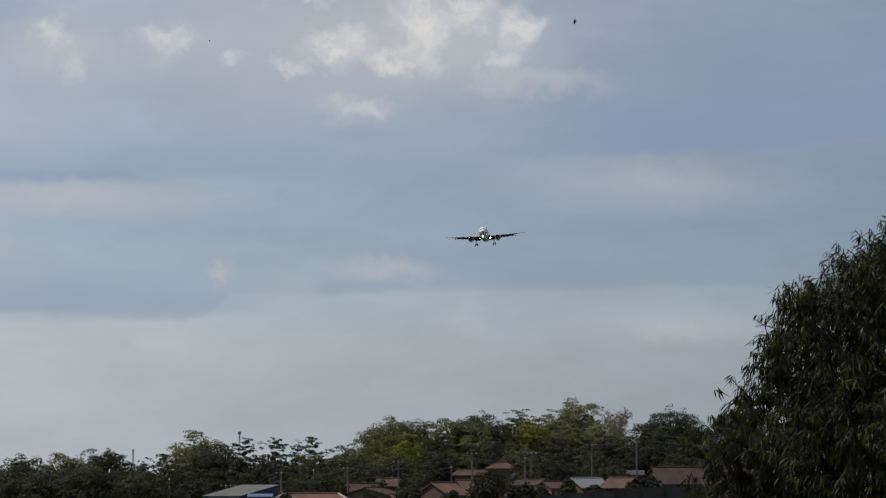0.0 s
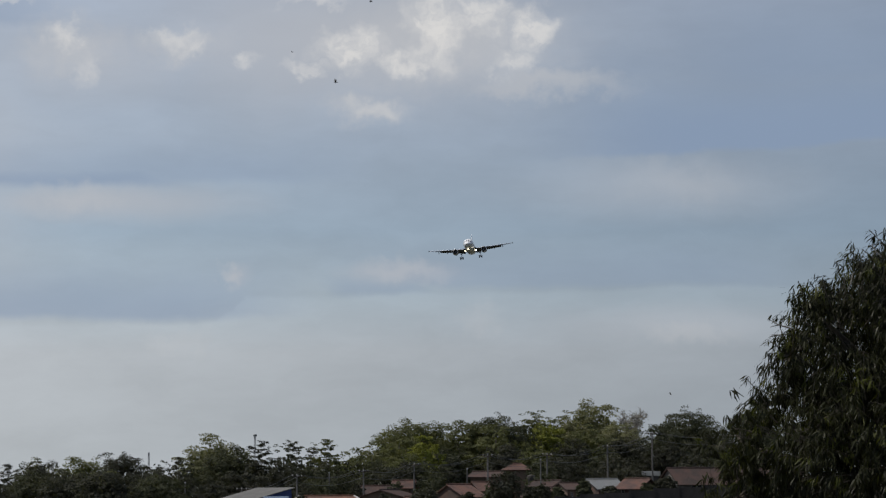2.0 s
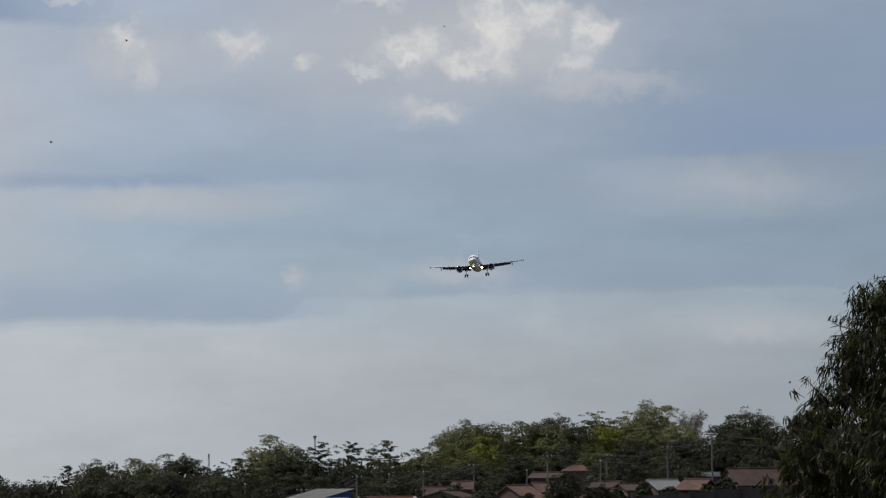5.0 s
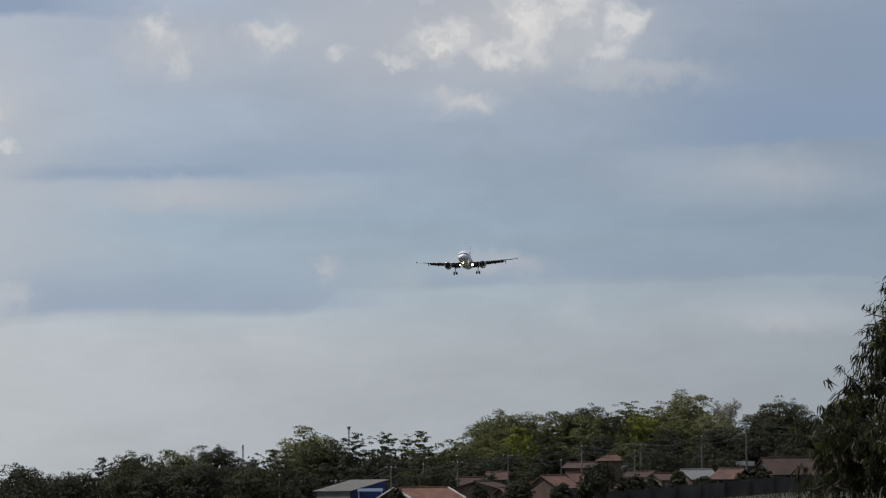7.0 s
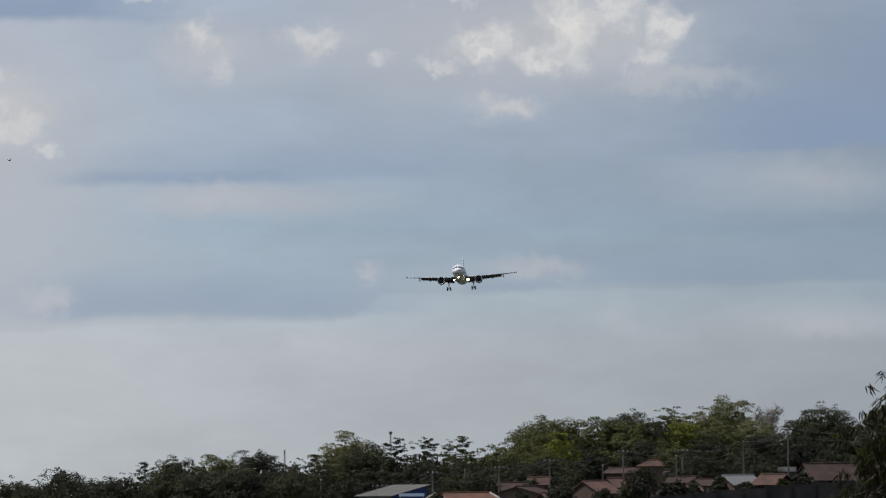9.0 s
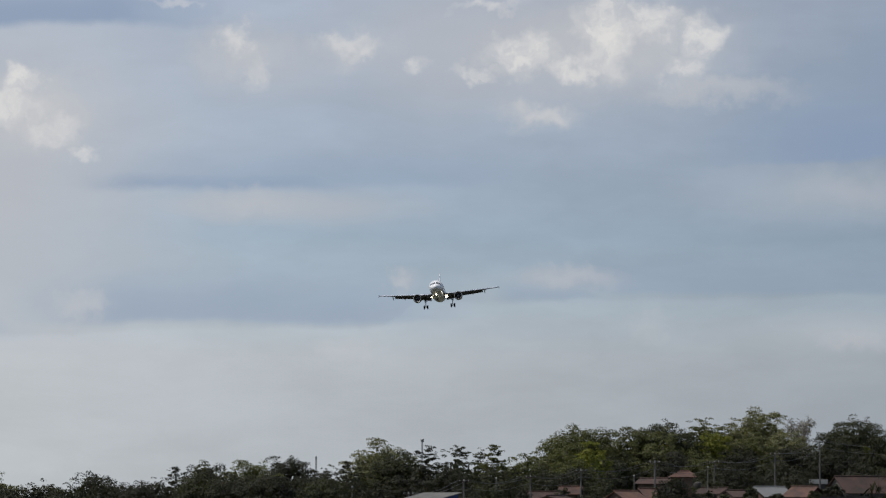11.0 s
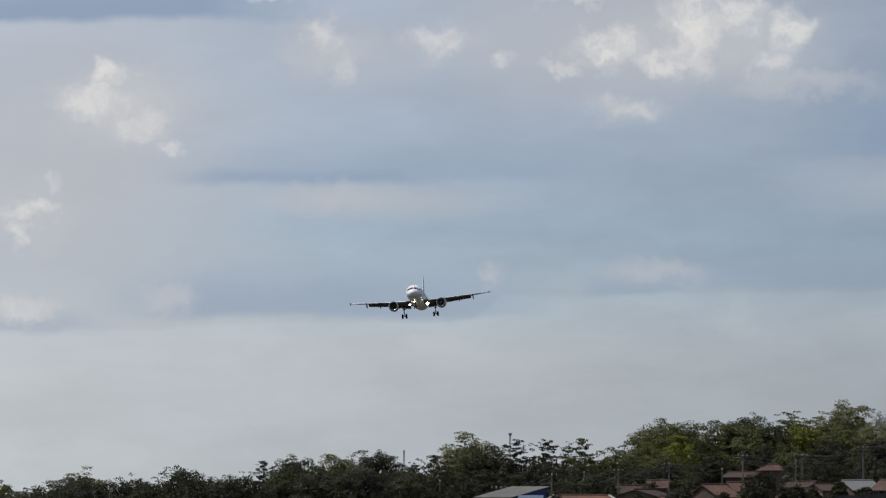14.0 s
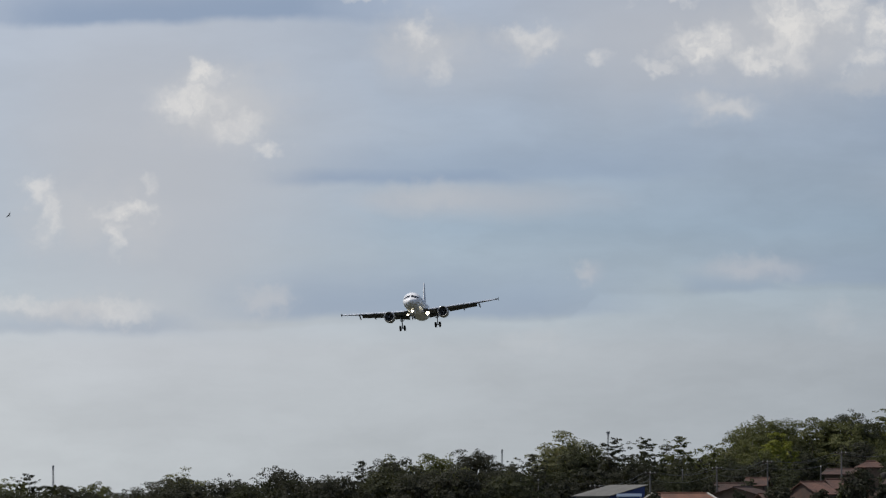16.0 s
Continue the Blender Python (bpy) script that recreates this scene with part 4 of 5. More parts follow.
            tube(bm, [(0.3 * sx, 0.3 * sy, -0.3), (0.3 * sx, 0.3 * sy, h - 0.78)], [0.06, 0.06], 6)
            part("leg", bm, CEMENT, top)
    # boundary wall
    wall = thing("boundary_wall", "stained grey cement wall along the village edge", "wall", kind="structure")
    stops = [(5.64, 640.0), (14.56, 643.0), (23.44, 646.0), (32.35, 648.0), (43.35, 650.0), (55.79, 652.0)]
    panel = 0
    for (xa, ya), (xb, yb) in zip(stops, stops[1:]):
        n = max(int((xb - xa) / 2.4), 1)
        for i in range(n):
            x0, x1 = xa + (xb - xa) * i / n, xa + (xb - xa) * (i + 1) / n
            ym, g = ya + (yb - ya) * (i + 0.5) / n, ground_z((x0 + x1) / 2, ya)
            panel += 1
            bm = bmesh.new()
            box(bm, (x0 + x1) / 2, ym, g + 0.85 + 0.04 * math.sin(panel * 2.1), x1 - x0 - 0.2, 0.15, 2.1)
            part("panel", bm, CEMENT, wall)
            bm = bmesh.new()
            box(bm, x0, ym, g + 0.9, 0.24, 0.26, 2.2)
            part("pillar", bm, CEMENT, wall)
    # poles and the wires between them
    line = [(-25.97, 645, 3.59), (-19.71, 655, 5.20), (-11.63, 660, 5.78), (-5.44, 665, 6.58), (3.59, 672, 7.69), (11.12, 680, 7.83), (19.10, 690, 8.94), (24.96, 694, 10.65), (37.14, 700, 10.51)]
    tips = []
    for i, (x, y, ztop) in enumerate(line):
        g = ground_z(x, y)
        h = ztop - g
        top = thing("utility_pole", "concrete utility pole with a short cross-arm", "utility pole", pose(x, y, g, 0, 0.6 * math.sin(i * 1.7), 10 * math.sin(i)), "utility poles")
        bm = bmesh.new()
        tube(bm, [(0, 0, -0.5), (0, 0, h)], [0.14, 0.09], 10)
        part("pole", bm, CONCRETE, top)
        bm = bmesh.new()
        box(bm, 0, -0.12, h - 0.35, 1.3, 0.1, 0.1)
        arm = part("cross_arm", bm, WOOD_DARK, top)
        for dx in (-0.55, 0.0, 0.55):
            bm = bmesh.new()
            loft(bm, [[(dx + r * math.cos(6.28319 * q / 10), -0.12 + r * math.sin(6.28319 * q / 10), h + dz) for q in range(10)] for dz, r in ((-0.3, 0.03), (-0.24, 0.06), (-0.2, 0.04), (-0.16, 0.06), (-0.1, 0.02))])
            part("insulator", bm, WHITE_TRIM, arm)
        tips.append((x, y - 0.12, ztop - 0.12))
    for i, (a, b) in enumerate(zip(tips, tips[1:])):
        cable = thing("power_line", "sagging overhead wires between poles", "cable", group="overhead wires")
        for dx, dz in ((-0.5, 0.0), (0.5, 0.0), (0.0, -0.9)):
            bm = bmesh.new()
            pts = [(a[0] + (b[0] - a[0]) * u + dx, a[1] + (b[1] - a[1]) * u, a[2] + (b[2] - a[2]) * u + dz - 0.7 * math.sin(math.pi * u)) for u in [q / 12 for q in range(13)]]
            tube(bm, pts, [0.018] * 13, 5)
            part("wire", bm, WIRE, cable)
    for x, y, ztop in ((-16.04, 668, 5.41), (1.04, 660, 5.71), (10.16, 668, 6.88), (-32.48, 640, 4.18)):
        g = ground_z(x, y)
        top = thing("concrete_post", "slim bare concrete post among the roofs", "post", pose(x, y, g), "concrete posts")
        bm = bmesh.new()
        tube(bm, [(0, 0, -0.4), (0, 0, ztop - g)], [0.10, 0.07], 8)
        shaft = part("shaft", bm, CONCRETE, top)
        bm = bmesh.new()
        loft(bm, [[(r * math.cos(6.28319 * q / 8), r * math.sin(6.28319 * q / 8), ztop - g + dz) for q in range(8)] for dz, r in ((-0.12, 0.09), (0.0, 0.10), (0.05, 0.05))])
        part("cap", bm, STEEL, shaft)
    # thin masts over the tree tops
    for label, x, y, ztop, head in (("slender lattice radio mast behind the trees", -44.82, 780, 8.98, 0.12), ("thin mast with a forked head above the trees", -29.82, 790, 11.64, 0.28),
                                    ("tall thin pole in the low ground", -99.02, 700, 6.40, 0.15), ("short aerial above a dark tree", -57.60, 690, 6.77, 0.2)):
        g = ground_z(x, y)
        h = ztop - g
        top = thing("mast", label, "mast", pose(x, y, g), "masts")
        for sx, sy in ((-1, -1), (1, -1), (0, 1)):
            bm = bmesh.new()
            tube(bm, [(0.14 * sx, 0.12 * sy, -0.3), (0.09 * sx, 0.08 * sy, h)], [0.045, 0.035], 6)
            part("leg", bm, STEEL, top)
        for i in range(int(h / 0.8)):
            bm = bmesh.new()
            s = 1 if i % 2 else -1
            tube(bm, [(-0.12 * s, -0.1, i * 0.8), (0.12 * s, -0.1, i * 0.8 + 0.8)], [0.018, 0.018], 4)
            part("brace", bm, STEEL, top)
        bm = bmesh.new()
        loft(bm, [[(head * w * math.cos(6.28319 * q / 10), 0.15 * w * math.sin(6.28319 * q / 10), h + dz) for q in range(10)] for dz, w in ((-0.45, 0.5), (-0.1, 0.9), (0.0, 1.0), (0.08, 0.8))])
        part("aerial", bm, STEEL, top)


build_village()


# ---- airliner ----
def build_plane():
    """A twin-engined narrow-body airliner, wheels down; the origin lies midway between its main wheels, y points ahead."""
    top = thing("airliner", "white twin-engine airliner on approach with wheels down and landing lights on", "airplane")
    axis = 3.6
    # distance behind the nose, half width, top and bottom about the axis
    stations = [(0.0, 0.04, -0.44, -0.52), (0.12, 0.32, -0.2, -0.82), (0.35, 0.56, 0.0, -1.02), (0.9, 0.96, 0.2, -1.28), (1.5, 1.28, 0.38, -1.46), (2.0, 1.46, 0.72, -1.57), (2.6, 1.63, 1.10, -1.68),
                (3.3, 1.77, 1.48, -1.79), (4.5, 1.92, 1.82, -1.92), (6.0, 1.975, 1.97, -2.02), (10.5, 1.975, 1.98, -2.07), (12.5, 1.975, 1.98, -2.2), (19.5, 1.975, 1.98, -2.2), (21.5, 1.975, 1.98, -2.07),
                (25.0, 1.95, 1.98, -1.85), (28.0, 1.75, 1.96, -1.2), (31.0, 1.36, 1.90, -0.42), (34.0, 0.86, 1.78, 0.35), (36.4, 0.42, 1.58, 0.86), (37.5, 0.16, 1.42, 1.1)]

    def section(s, grow=0.0):
        w, t, b = (np.interp(s, [q[0] for q in stations], [q[i] for q in stations]) for i in (1, 2, 3))
        return w + grow, (t + b) / 2, (t - b) / 2 + grow

    def skin(s, degrees, grow=0.012):
        w, mid, r = section(s, grow)
        return Vector((w * math.sin(radians(degrees)), 17.7 - s, axis + mid + r * math.cos(radians(degrees))))

    bm = bmesh.new()
    loft(bm, [disc_ring(0, 17.7 - s, axis + (t + b) / 2, w, (t - b) / 2, 40) for s, w, t, b in stations])
    body = part("fuselage", bm, PAINT_WHITE, top, smooth=True)
    for side in (-1, 1):
        for a0, a1, s0, s1 in ((4, 30, 1.62, 2.45), (33, 52, 1.75, 2.62), (55, 68, 2.05, 2.95)):
            bm = bmesh.new()
            grid = [[bm.verts.new(skin(s0 + (s1 - s0) * i / 4 + 0.25 * (a0 > 40) * j / 4, side * (a0 + (a1 - a0) * j / 4))) for j in range(5)] for i in range(5)]
            for i in range(4):
                for j in range(4):
                    bm.faces.new((grid[i][j], grid[i][j + 1], grid[i + 1][j + 1], grid[i + 1][j]))
            bmesh.ops.recalc_face_normals(bm, faces=bm.faces[:])
            part("cockpit_window", bm, GLASS_DARK, body, "dark cockpit pane", True)
        bm = bmesh.new()  # a plain coloured emblem on the forward fuselage
        grid = [[bm.verts.new(skin(6.2 + 4.6 * i / 8 + 0.5 * j / 4, side * (66 + 26 * j / 4), 0.008)) for j in range(5)] for i in range(9)]
        for i in range(8):
            for j in range(4):
                bm.faces.new((grid[i][j], grid[i][j + 1], grid[i + 1][j + 1], grid[i + 1][j]))
        part("livery_mark", bm, PAINT_BLUE, body, "blue painted marking", True)

    def foil(x, lead, chord, z, thick, twist=0.0, n=9):
        """An aerofoil outline at span x: leading edge at y = lead."""
        up, low = [], []
        for i in range(n):
            u = (1 - math.cos(math.pi * i / (n - 1))) / 2
            h = thick * 2.6 * (math.sqrt(u) * 0.36 - u * 0.13 - u * u * 0.23)
            y, drop = lead - chord * u, -math.sin(radians(twist)) * chord * u
            up.append((x, y, z + drop + h + 0.10 * thick * math.sin(math.pi * u)))
            low.append((x, y, z + drop - h * 0.75))
        return up + low[-2:0:-1]

    for side in (-1, 1):
        bm = bmesh.new()
        loft(bm, [foil(side * 0.4, 6.9, 8.0, 2.35, 0.85, 3), foil(side * 2.0, 6.2, 7.0, 2.5, 0.75, 3), foil(side * 6.4, 3.7, 4.3, 2.98, 0.46, 2), foil(side * 12.0, 0.75, 2.9, 3.6, 0.30, 1), foil(side * 17.0, -1.9, 1.5, 4.2, 0.16, 0)])
        wing = part("wing", bm, WING_GREY, top, "dark grey swept wing", True)
        for x0, x1, y0, y1, z0, z1, ch in ((2.1, 6.2, -0.35, -0.15, 2.20, 2.88, 1.25), (6.5, 12.4, -0.15, -1.85, 2.88, 3.62, 0.95)):
            bm = bmesh.new()
            loft(bm, [[(side * x, y, z), (side * x, y - ch * 0.35, z + 0.03), (side * x, y - ch * 0.82, z - ch * 0.57), (side * x, y - ch * 0.3, z - ch * 0.34), (side * x, y, z - 0.16)] for x, y, z in ((x0, y0, z0), (x1, y1, z1))])
            part("flap", bm, PAINT_DARK, wing, "lowered flap")
        bm = bmesh.new()
        loft(bm, [[(side * x, y + 0.30, z - 0.22), (side * x, y + 0.38, z - 0.10), (side * x, y + 0.18, z + 0.06), (side * x, y - 0.12, z + 0.13), (side * x, y + 0.1, z - 0.04)] for x, y, z in ((2.6, 5.9, 2.55), (6.4, 3.75, 2.96), (16.4, -1.55, 4.1))])
        part("slat", bm, SLAT_PALE, wing, "pale extended leading-edge slat")
        bm = bmesh.new()
        for dz in (0.42, -0.25):
            v = [bm.verts.new(p) for p in ((side * 16.97, -2.1, 4.2), (side * 16.97, -3.4, 4.2), (side * 16.97, -3.75, 4.2 + dz), (side * 16.97, -3.2, 4.2 + dz))]
            u = [bm.verts.new(p) for p in ((side * 17.04, -2.1, 4.2), (side * 17.04, -3.4, 4.2), (side * 17.04, -3.75, 4.2 + dz), (side * 17.04, -3.2, 4.2 + dz))]
            bm.faces.new(v), bm.faces.new(u[::-1])
            for i in range(4):
                bm.faces.new((v[i], u[i], u[(i + 1) % 4], v[(i + 1) % 4]))
        part("wingtip_fence", bm, PAINT_GREY, wing)
        for x, y, z in ((5.0, 0.2, 2.2), (9.6, -1.0, 2.9), (12.9, -2.2, 3.3)):
            bm = bmesh.new()
            loft(bm, [disc_ring(side * x, y + dy, z + dz, r, r * 1.5, 10) for dy, dz, r in ((1.7, 0.22, 0.04), (1.0, 0.08, 0.13), (0, -0.04, 0.16), (-1.0, -0.22, 0.13), (-1.7, -0.4, 0.04))])
            part("flap_fairing", bm, PAINT_DARK, wing, smooth=True)
        # engine
        ex, ez = side * 5.75, 1.54
        bm = bmesh.new()
        loft(bm, [disc_ring(ex, y, ez, r, r, 32) for y, r in ((6.55, 0.86), (6.9, 0.88), (7.35, 0.94), (7.5, 1.0), (7.5, 1.03), (7.38, 1.10), (6.8, 1.17), (5.8, 1.2), (4.6, 1.1), (3.6, 0.92), (3.6, 0.8), (4.2, 0.75))], cap=False)
        nacelle = part("engine", bm, NACELLE, top, "grey engine nacelle with dark intake", True)
        bm = bmesh.new()
        loft(bm, [disc_ring(ex, y, ez, r, r, 32) for y, r in ((7.30, 0.925), (7.44, 0.965), (7.515, 1.01), (7.515, 1.035), (7.40, 1.105), (7.25, 1.13))], cap=False)
        part("intake_lip", bm, ALLOY, nacelle, "bare metal intake lip", True)
        bm = bmesh.new()
        loft(bm, [disc_ring(ex, y, ez, r, r, 24) for y, r in ((6.62, 0.87), (6.55, 0.87))])
        part("fan_disc", bm, FAN_DARK, nacelle)
        for i in range(18):
            a = 6.28319 * i / 18
            bm = bmesh.new()
            pts = [(r, a + da, dy) for r, da, dy in ((0.25, -0.10, 6.72), (0.25, 0.10, 6.64), (0.85, 0.09, 6.64), (0.85, -0.06, 6.74))]
            bm.faces.new([bm.verts.new((ex + r * math.cos(t), y, ez + r * math.sin(t))) for r, t, y in pts])
            bmesh.ops.solidify(bm, geom=bm.faces[:], thickness=0.015)
            part("fan_blade", bm, FAN_DARK, nacelle)
        bm = bmesh.new()
        loft(bm, [disc_ring(ex, y, ez, r, r, 16) for y, r in ((6.6, 0.28), (6.85, 0.22), (7.05, 0.1), (7.1, 0.02))])
        part("spinner", bm, PAINT_GREY, nacelle, smooth=True)
        bm = bmesh.new()
        loft(bm, [[(ex - 0.16, y, z0), (ex + 0.16, y, z0), (ex + 0.12, y, z1), (ex - 0.12, y, z1)] for y, z0, z1 in ((6.4, ez + 1.05, ez + 1.2), (4.5, ez + 0.9, ez + 1.45), (2.4, ez + 0.8, ez + 1.1))])
        part("pylon", bm, PAINT_GREY, nacelle)
        bm = bmesh.new()
        loft(bm, [disc_ring(ex, y, ez, r, r, 20) for y, r in ((4.3, 0.62), (3.4, 0.55), (2.6, 0.36))])
        part("exhaust", bm, FAN_DARK, nacelle, smooth=True)
        # tailplane
        bm = bmesh.new()
        loft(bm, [foil(side * 0.3, -13.9, 3.9, axis + 0.95, 0.40), foil(side * 6.22, -17.6, 1.5, axis + 1.55, 0.16)])
        part("tailplane", bm, PAINT_GREY, top, smooth=True)
        # main leg
        bm = bmesh.new()
        tube(bm, [(side * 3.8, 0, 2.8), (side * 3.8, 0, 1.1)], [0.17, 0.16], 12)
        tube(bm, [(side * 3.8, 0, 1.15), (side * 3.8, 0, -0.35)], [0.11, 0.11], 12)
        leg = part("main_gear", bm, GEAR_GREY, top, "lowered main landing gear leg", True)
        bm = bmesh.new()
        tube(bm, [(side * 3.7, 0, 1.15), (side * 2.3, 0.1, 2.4)], [0.075, 0.075], 8)
        part("side_brace", bm, GEAR_GREY, leg)
        bm = bmesh.new()
        box(bm, side * 4.08, -0.05, 1.85, 0.06, 0.8, 1.3)
        part("gear_door", bm, PAINT_GREY, leg)
        bm = bmesh.new()
        tube(bm, [(side * 3.8 - 0.5, 0, -0.3), (side * 3.8 + 0.5, 0, -0.3)], [0.09, 0.09], 10)
        part("axle", bm, GEAR_GREY, leg)
        for dx in (-0.46, 0.46):
            wheel(side * 3.8 + dx, 0, -0.3, 0.585, 0.42, leg)
    bm = bmesh.new()  # fin
    fin = [(-10.6, 1.7, 7.2, 0.5), (-12.3, 2.6, 6.0, 0.4), (-17.0, 7.75, 2.2, 0.18)]

    def upright(lead, z, chord, thick):
        return [(p[2], p[1], axis + z) for p in foil(0, lead, chord, 0, thick)]
    loft(bm, [upright(a, z, c, t) for a, z, c, t in fin])
    fin_ob = part("fin", bm, PAINT_BLUE, top, "blue-painted tail fin with white leading edge", True)
    bm = bmesh.new()
    loft(bm, [[(-0.28 * t, a - 0.03 * c + 0.05, axis + z), (0, a + 0.08, axis + z), (0.28 * t, a - 0.03 * c + 0.05, axis + z), (0.40 * t, a - 0.06 * c, axis + z), (-0.40 * t, a - 0.06 * c, axis + z)] for a, z, c, t in fin])
    part("fin_leading_edge", bm, PAINT_WHITE, fin_ob)
    # nose leg
    bm = bmesh.new()
    tube(bm, [(0, 12.7, 1.9), (0, 12.64, -0.02)], [0.11, 0.08], 10)
    nose = part("nose_gear", bm, GEAR_GREY, top, "lowered nose gear leg", True)
    for dx in (-0.25, 0.25):
        wheel(dx, 12.64, 0.05, 0.38, 0.2, nose)
    for side in (-1, 1):
        bm = bmesh.new()
        box(bm, side * 0.42, 13.0, 1.25, 0.04, 1.5, 0.75)
        part("gear_door", bm, PAINT_WHITE, nose)
    for x, y, z, r, holder in ((0.12, 13.05, 1.42, 0.20, nose), (-2.45, 6.5, 1.55, 0.38, body), (1.8, 6.5, 1.6, 0.22, body)):
        bm = bmesh.new()
        loft(bm, [disc_ring(x, y + dy, z, q, q, 20) for dy, q in ((-0.16, r * 0.7), (0.0, r), (0.03, r * 0.98))])
        lamp = part("landing_light", bm, LAMP, holder, "lit landing light", True)
        bm = bmesh.new()
        loft(bm, [disc_ring(x, y + dy, z, q, q, 20) for dy, q in ((-0.2, r * 0.75), (0.02, r * 1.08), (0.02, r * 1.0), (-0.2, r * 0.7))], cap=False)
        part("light_rim", bm, LAMP_RIM, holder, smooth=True)
    return top


def wheel(x, y, z, r, w, parent):
    bm = bmesh.new()
    rings = []
    for dx, q in ((-0.5, 0.62), (-0.5, 0.86), (-0.36, 0.98), (0, 1.0), (0.36, 0.98), (0.5, 0.86), (0.5, 0.62)):
        rings.append([(x + dx * w, y + r * q * math.cos(6.28319 * i / 24), z + r * q * math.sin(6.28319 * i / 24)) for i in range(24)])
    loft(bm, rings)
    tyre = part("wheel", bm, TYRE, parent, smooth=True)
    bm = bmesh.new()
    loft(bm, [[(x + dx * w, y + r * q * math.cos(6.28319 * i / 16), z + r * q * math.sin(6.28319 * i / 16)) for i in range(16)] for dx, q in ((-0.52, 0.5), (-0.44, 0.6), (0.44, 0.6), (0.52, 0.5))])
    part("hub", bm, STEEL, tyre)


plane = build_plane()


# ---- birds ----
def bird(label, m, lift=12, scale=1.0):
    """A soaring black vulture: y ahead, wings as parts hinged at the shoulders."""
    top = thing("bird", label, "bird", m, "soaring birds")
    bm = bmesh.new()
    loft(bm, [disc_ring(0, y * scale, z * scale, r * scale, r * 0.9 * scale, 10) for y, z, r in ((0.30, 0.03, 0.015), (0.26, 0.03, 0.04), (0.2, 0.02, 0.05), (0.1, 0, 0.09), (-0.05, 0, 0.10), (-0.2, 0, 0.06), (-0.32, 0, 0.05))])
    part("body", bm, FEATHER, top, smooth=True)
    bm = bmesh.new()
    loft(bm, [[(-w * scale, y * scale, 0), (0, y * scale, 0.015 * scale), (w * scale, y * scale, 0), (0, y * scale, -0.01 * scale)] for y, w in ((-0.25, 0.04), (-0.38, 0.10), (-0.42, 0.11))])
    part("tail", bm, FEATHER, top)
    wings = []
    for side in (-1, 1):
        bm = bmesh.new()
        loft(bm, [[(side * x * scale, y * scale, z * scale), (side * x * scale, (y - c * 0.4) * scale, (z + 0.02) * scale), (side * x * scale, (y - c) * scale, z * scale), (side * x * scale, (y - c * 0.4) * scale, (z - 0.012) * scale)] for x, y, c, z in ((0.0, 0.14, 0.30, 0.0), (0.25, 0.18, 0.30, 0.03), (0.48, 0.15, 0.28, 0.04))])
        wing = part("wing", bm, FEATHER, top)
        wing.matrix_basis = pose(side * 0.06 * scale, 0, 0.04 * scale, 0, -side * lift, 0)
        for i in range(5):
            bm = bmesh.new()
            y0 = 0.13 - 0.055 * i
            loft(bm, [[(side * x * scale, (y + 0.02) * scale, z * scale), (side * x * scale, y * scale, (z + 0.008) * scale), (side * x * scale, (y - 0.022) * scale, z * scale)] for x, y, z in ((0.46, y0, 0.04), (0.62 - 0.02 * i, y0 + 0.02 - 0.02 * i, 0.06), (0.74 - 0.03 * i, y0 + 0.01 - 0.03 * i, 0.09))])
            part("feather", bm, FEATHER_PALE if i < 3 else FEATHER, wing)
        wings.append(wing)
    return top, wings


VULTURE = "black vulture gliding across the cloudy sky"
birds = [bird("black vulture flapping across the cloudy sky", pose(11, 448, 41.6, 0, 0, 90), 14, 0.52), bird(VULTURE, pose(-12, 498, 47, 0, 0, 90), 10, 0.5),
         bird("small dark bird low over the tree tops", pose(15.7, 420, 9.8, 0, 0, -70), 20, 0.32), bird(VULTURE, pose(-54, 500, 32, 0, 0, 60), 14, 0.5), bird("black vulture banking against pale clouds", pose(-60, 400, 23, 0, 35, 150), 10, 0.42),
         bird("distant black vulture, a speck under the clouds", pose(-35, 800, 68, 0, 20, 80), 12, 0.45)]


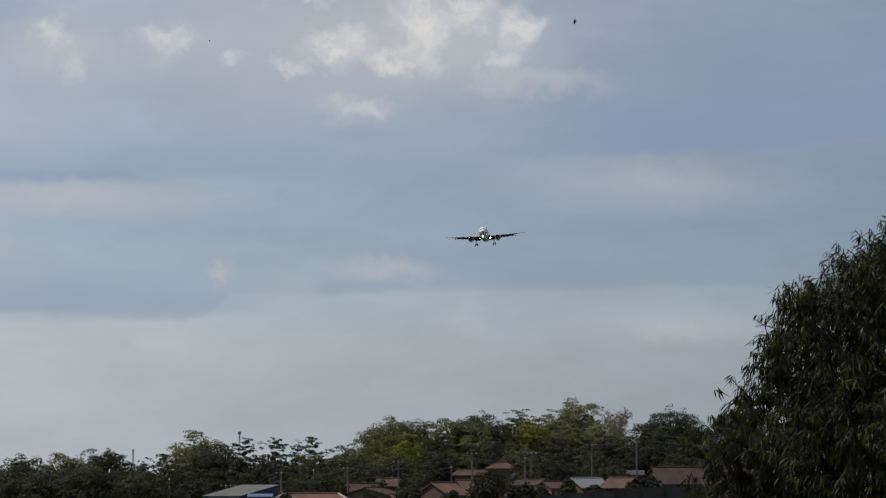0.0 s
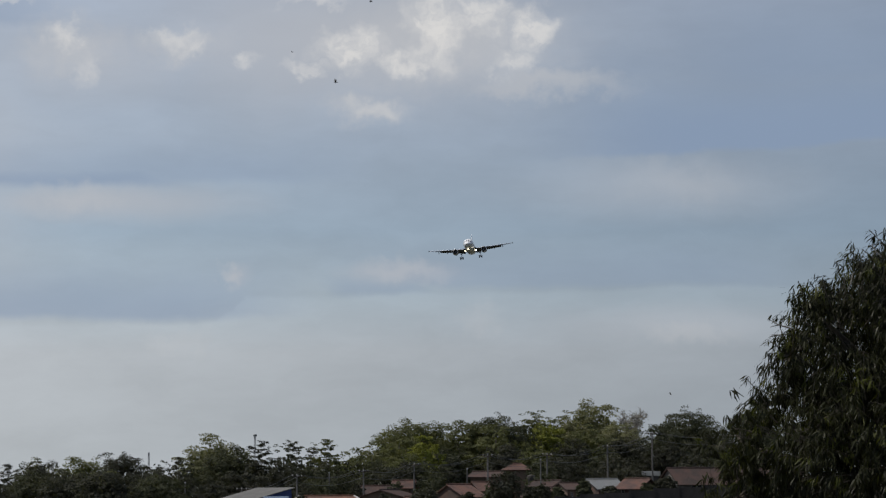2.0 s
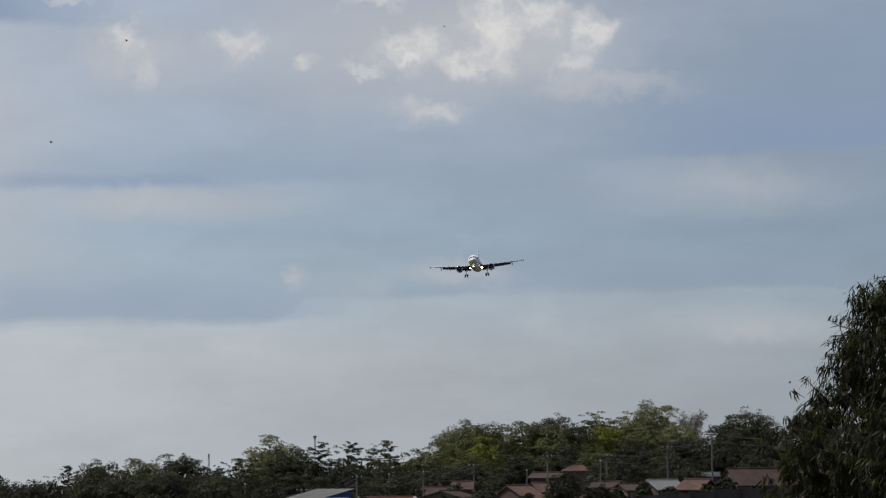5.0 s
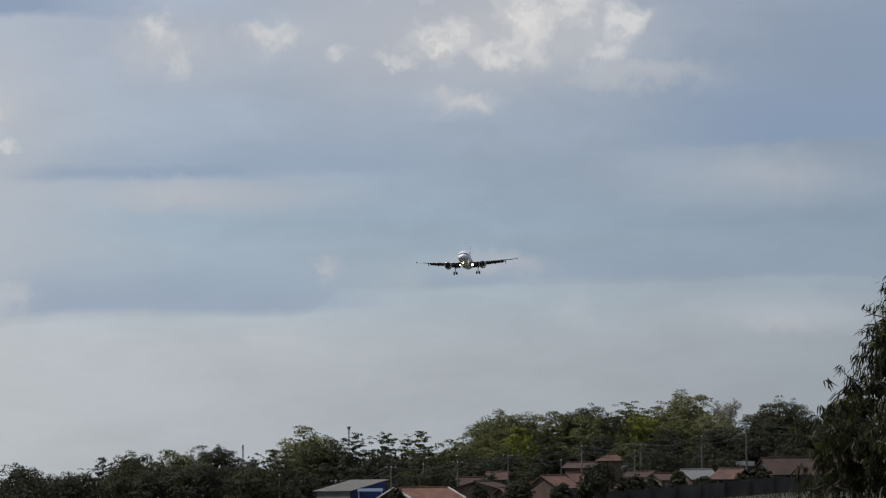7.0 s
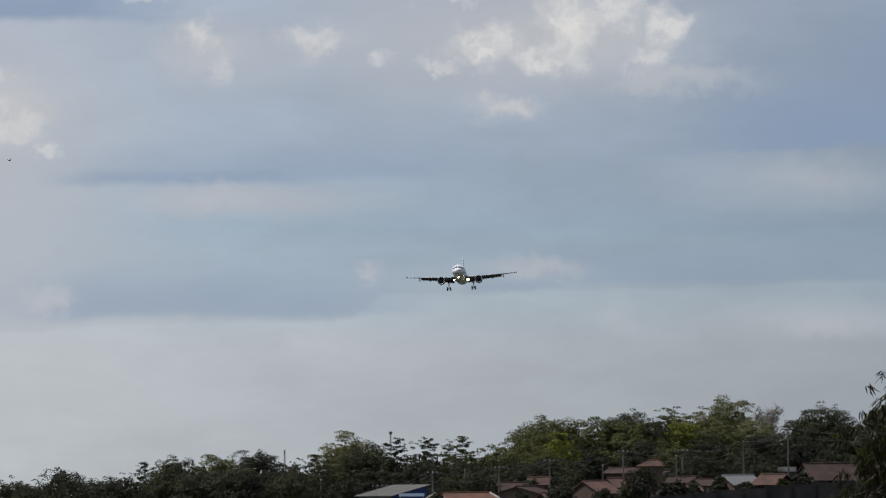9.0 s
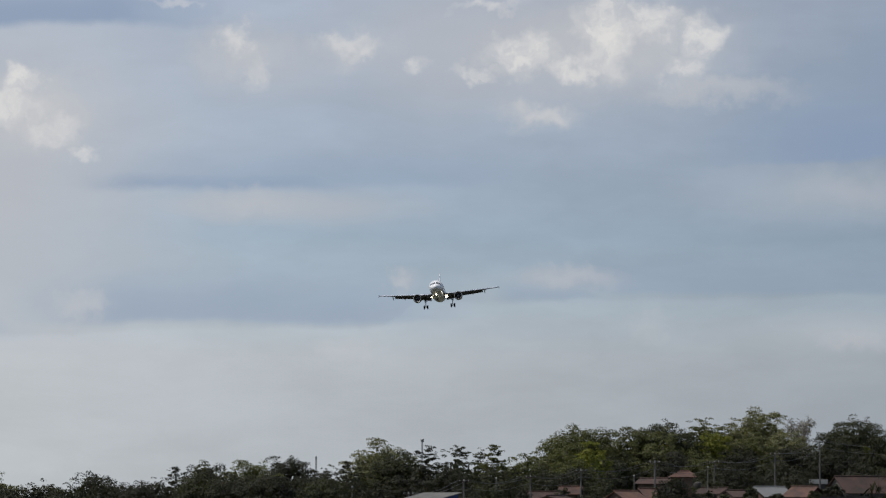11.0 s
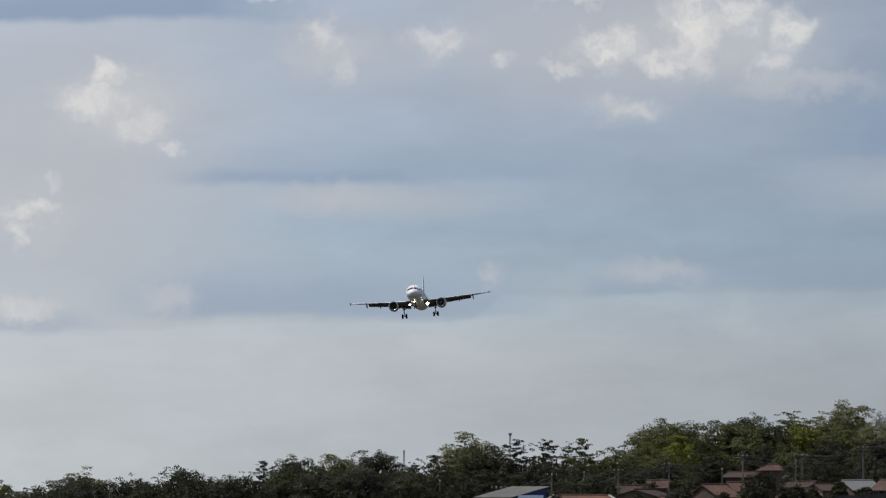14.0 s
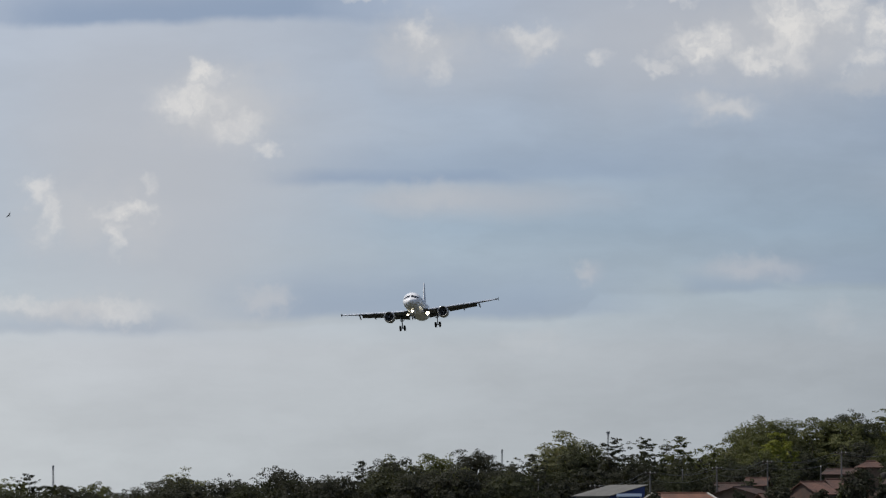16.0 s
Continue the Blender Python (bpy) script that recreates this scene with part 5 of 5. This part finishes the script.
# ---- what moves ----
def motions():
    # seconds, place, bank, heading
    flight = [
        (0, 18.16, 2306.3, 110.98, 3.6, 176.35),
        (0.5, 14.90, 2270.3, 108.16, 3.5, 176.37),
        (1, 11.67, 2234.3, 105.46, 4.0, 176.40),
        (1.5, 8.58, 2198.3, 102.50, 4.5, 176.43),
        (2, 5.50, 2162.2, 99.60, 5.6, 176.45),
        (2.5, 2.18, 2126.2, 96.64, 5.7, 176.49),
        (3, -0.98, 2090.2, 93.85, 6.2, 176.53),
        (3.5, -4.31, 2054.1, 90.92, 6.1, 176.57),
        (4, -7.68, 2018.1, 88.32, 5.3, 176.62),
        (5.2, -15.93, 1931.5, 83.00, 3.9, 176.63),
        (6.5, -24.74, 1837.6, 77.54, 2.3, 176.67),
        (7, -28.02, 1801.5, 75.40, 1.6, 176.69),
        (7.5, -31.39, 1765.4, 73.14, 0.6, 177.09),
        (8, -34.55, 1729.3, 70.68, 1.0, 177.48),
        (8.5, -37.40, 1693.1, 68.52, 1.6, 177.87),
        (9.7, -44.64, 1606.4, 63.48, 3.0, 178.62),
        (11, -52.41, 1512.3, 58.08, 4.6, 179.48),
        (11.5, -55.47, 1476.1, 56.29, 4.4, 179.49),
        (12, -58.32, 1439.9, 54.38, 4.8, 179.49),
        (12.5, -61.25, 1403.6, 52.29, 5.2, 179.50),
        (13, -64.25, 1367.4, 50.38, 4.7, 179.19),
        (13.5, -67.30, 1331.1, 48.39, 4.3, 178.83),
        (14, -70.58, 1294.8, 46.34, 5.0, 178.49),
        (14.5, -73.71, 1258.5, 44.30, 5.0, 178.15),
        (15, -76.84, 1222.2, 42.32, 5.3, 178.26),
        (15.5, -80.16, 1185.8, 40.44, 5.3, 178.40),
        (16, -83.49, 1149.4, 38.82, 5.6, 178.55),
    ]
    walk(plane, [(t, pose(x, y, z + 0.4, 4.8, bank, heading)) for t, x, y, z, bank, heading in flight])
    walk(birds[0][0], [(t, pose(x, 448.3, z, 0, lean, 92)) for t, x, z, lean in ((0, 11.0, 41.6, 25), (0.5, 6.1, 39.9, 5), (1, 0.8, 38.7, -15), (1.5, -4.7, 37.6, 10), (2, -10.1, 36.7, -20), (2.5, -15.3, 35.9, 0), (3, -20.1, 35.0, 0), (3.5, -24.9, 34.0, 0), (4, -29.6, 33.3, 4), (8, -66, 28, 8), (16, -140, 20, 0))])
    walk(birds[1][0], [(t, pose(x, 497.5, z, 0, lean, 90)) for t, x, z, lean in ((0, 11.0, 52, 4), (2, -7.9, 48.0, 0), (3, -17.2, 46.5, 6), (4, -27.0, 45.4, -6), (6.5, -48.5, 44.0, 0), (16, -130, 40, 0))])
    walk(birds[2][0], [(t, pose(x, 419.5, z, 0, lean, -80)) for t, x, z, lean in ((0, 13.2, 8.3, 30), (1.5, 15.7, 9.8, 40), (2.5, 17.3, 10.2, 10), (4, 19.6, 10.7, -10), (8, 26, 11, 0), (16, 40, 12, 0))])
    walk(birds[3][0], [(t, pose(x, 500, z, 0, lean, 60)) for t, x, z, lean in ((0, -70, 30, 5), (8.2, -54.01, 33.16, 0), (8.7, -54.06, 33.32, -12), (11, -60, 38, 10), (16, -110, 50, 0))])
    walk(birds[4][0], [(t, pose(x, 400, z, 0, 40, 150)) for t, x, z in ((0, -100, 20), (15.5, -60.36, 23.05), (16, -59.94, 23.13))])
    walk(birds[5][0], [(t, pose(x, 800, z, 0, 10, 80)) for t, x, z in ((0, -34.73, 69.90), (1.5, -26.85, 68.56), (4, -15.44, 70.91), (16, 60, 100))])
    for who, beat in ((0, 0.55), (2, 0.4)):  # slow wing beats
        for wing, side in zip(birds[who][1], (-1, 1)):
            at = wing.matrix_basis.translation.copy()
            walk(wing, [(i * beat / 2, pose(*at, 0, -side * (34 if i % 2 else -16), 0)) for i in range(int(16 / beat * 2) + 2) if i * beat / 2 <= 16.2])


motions()
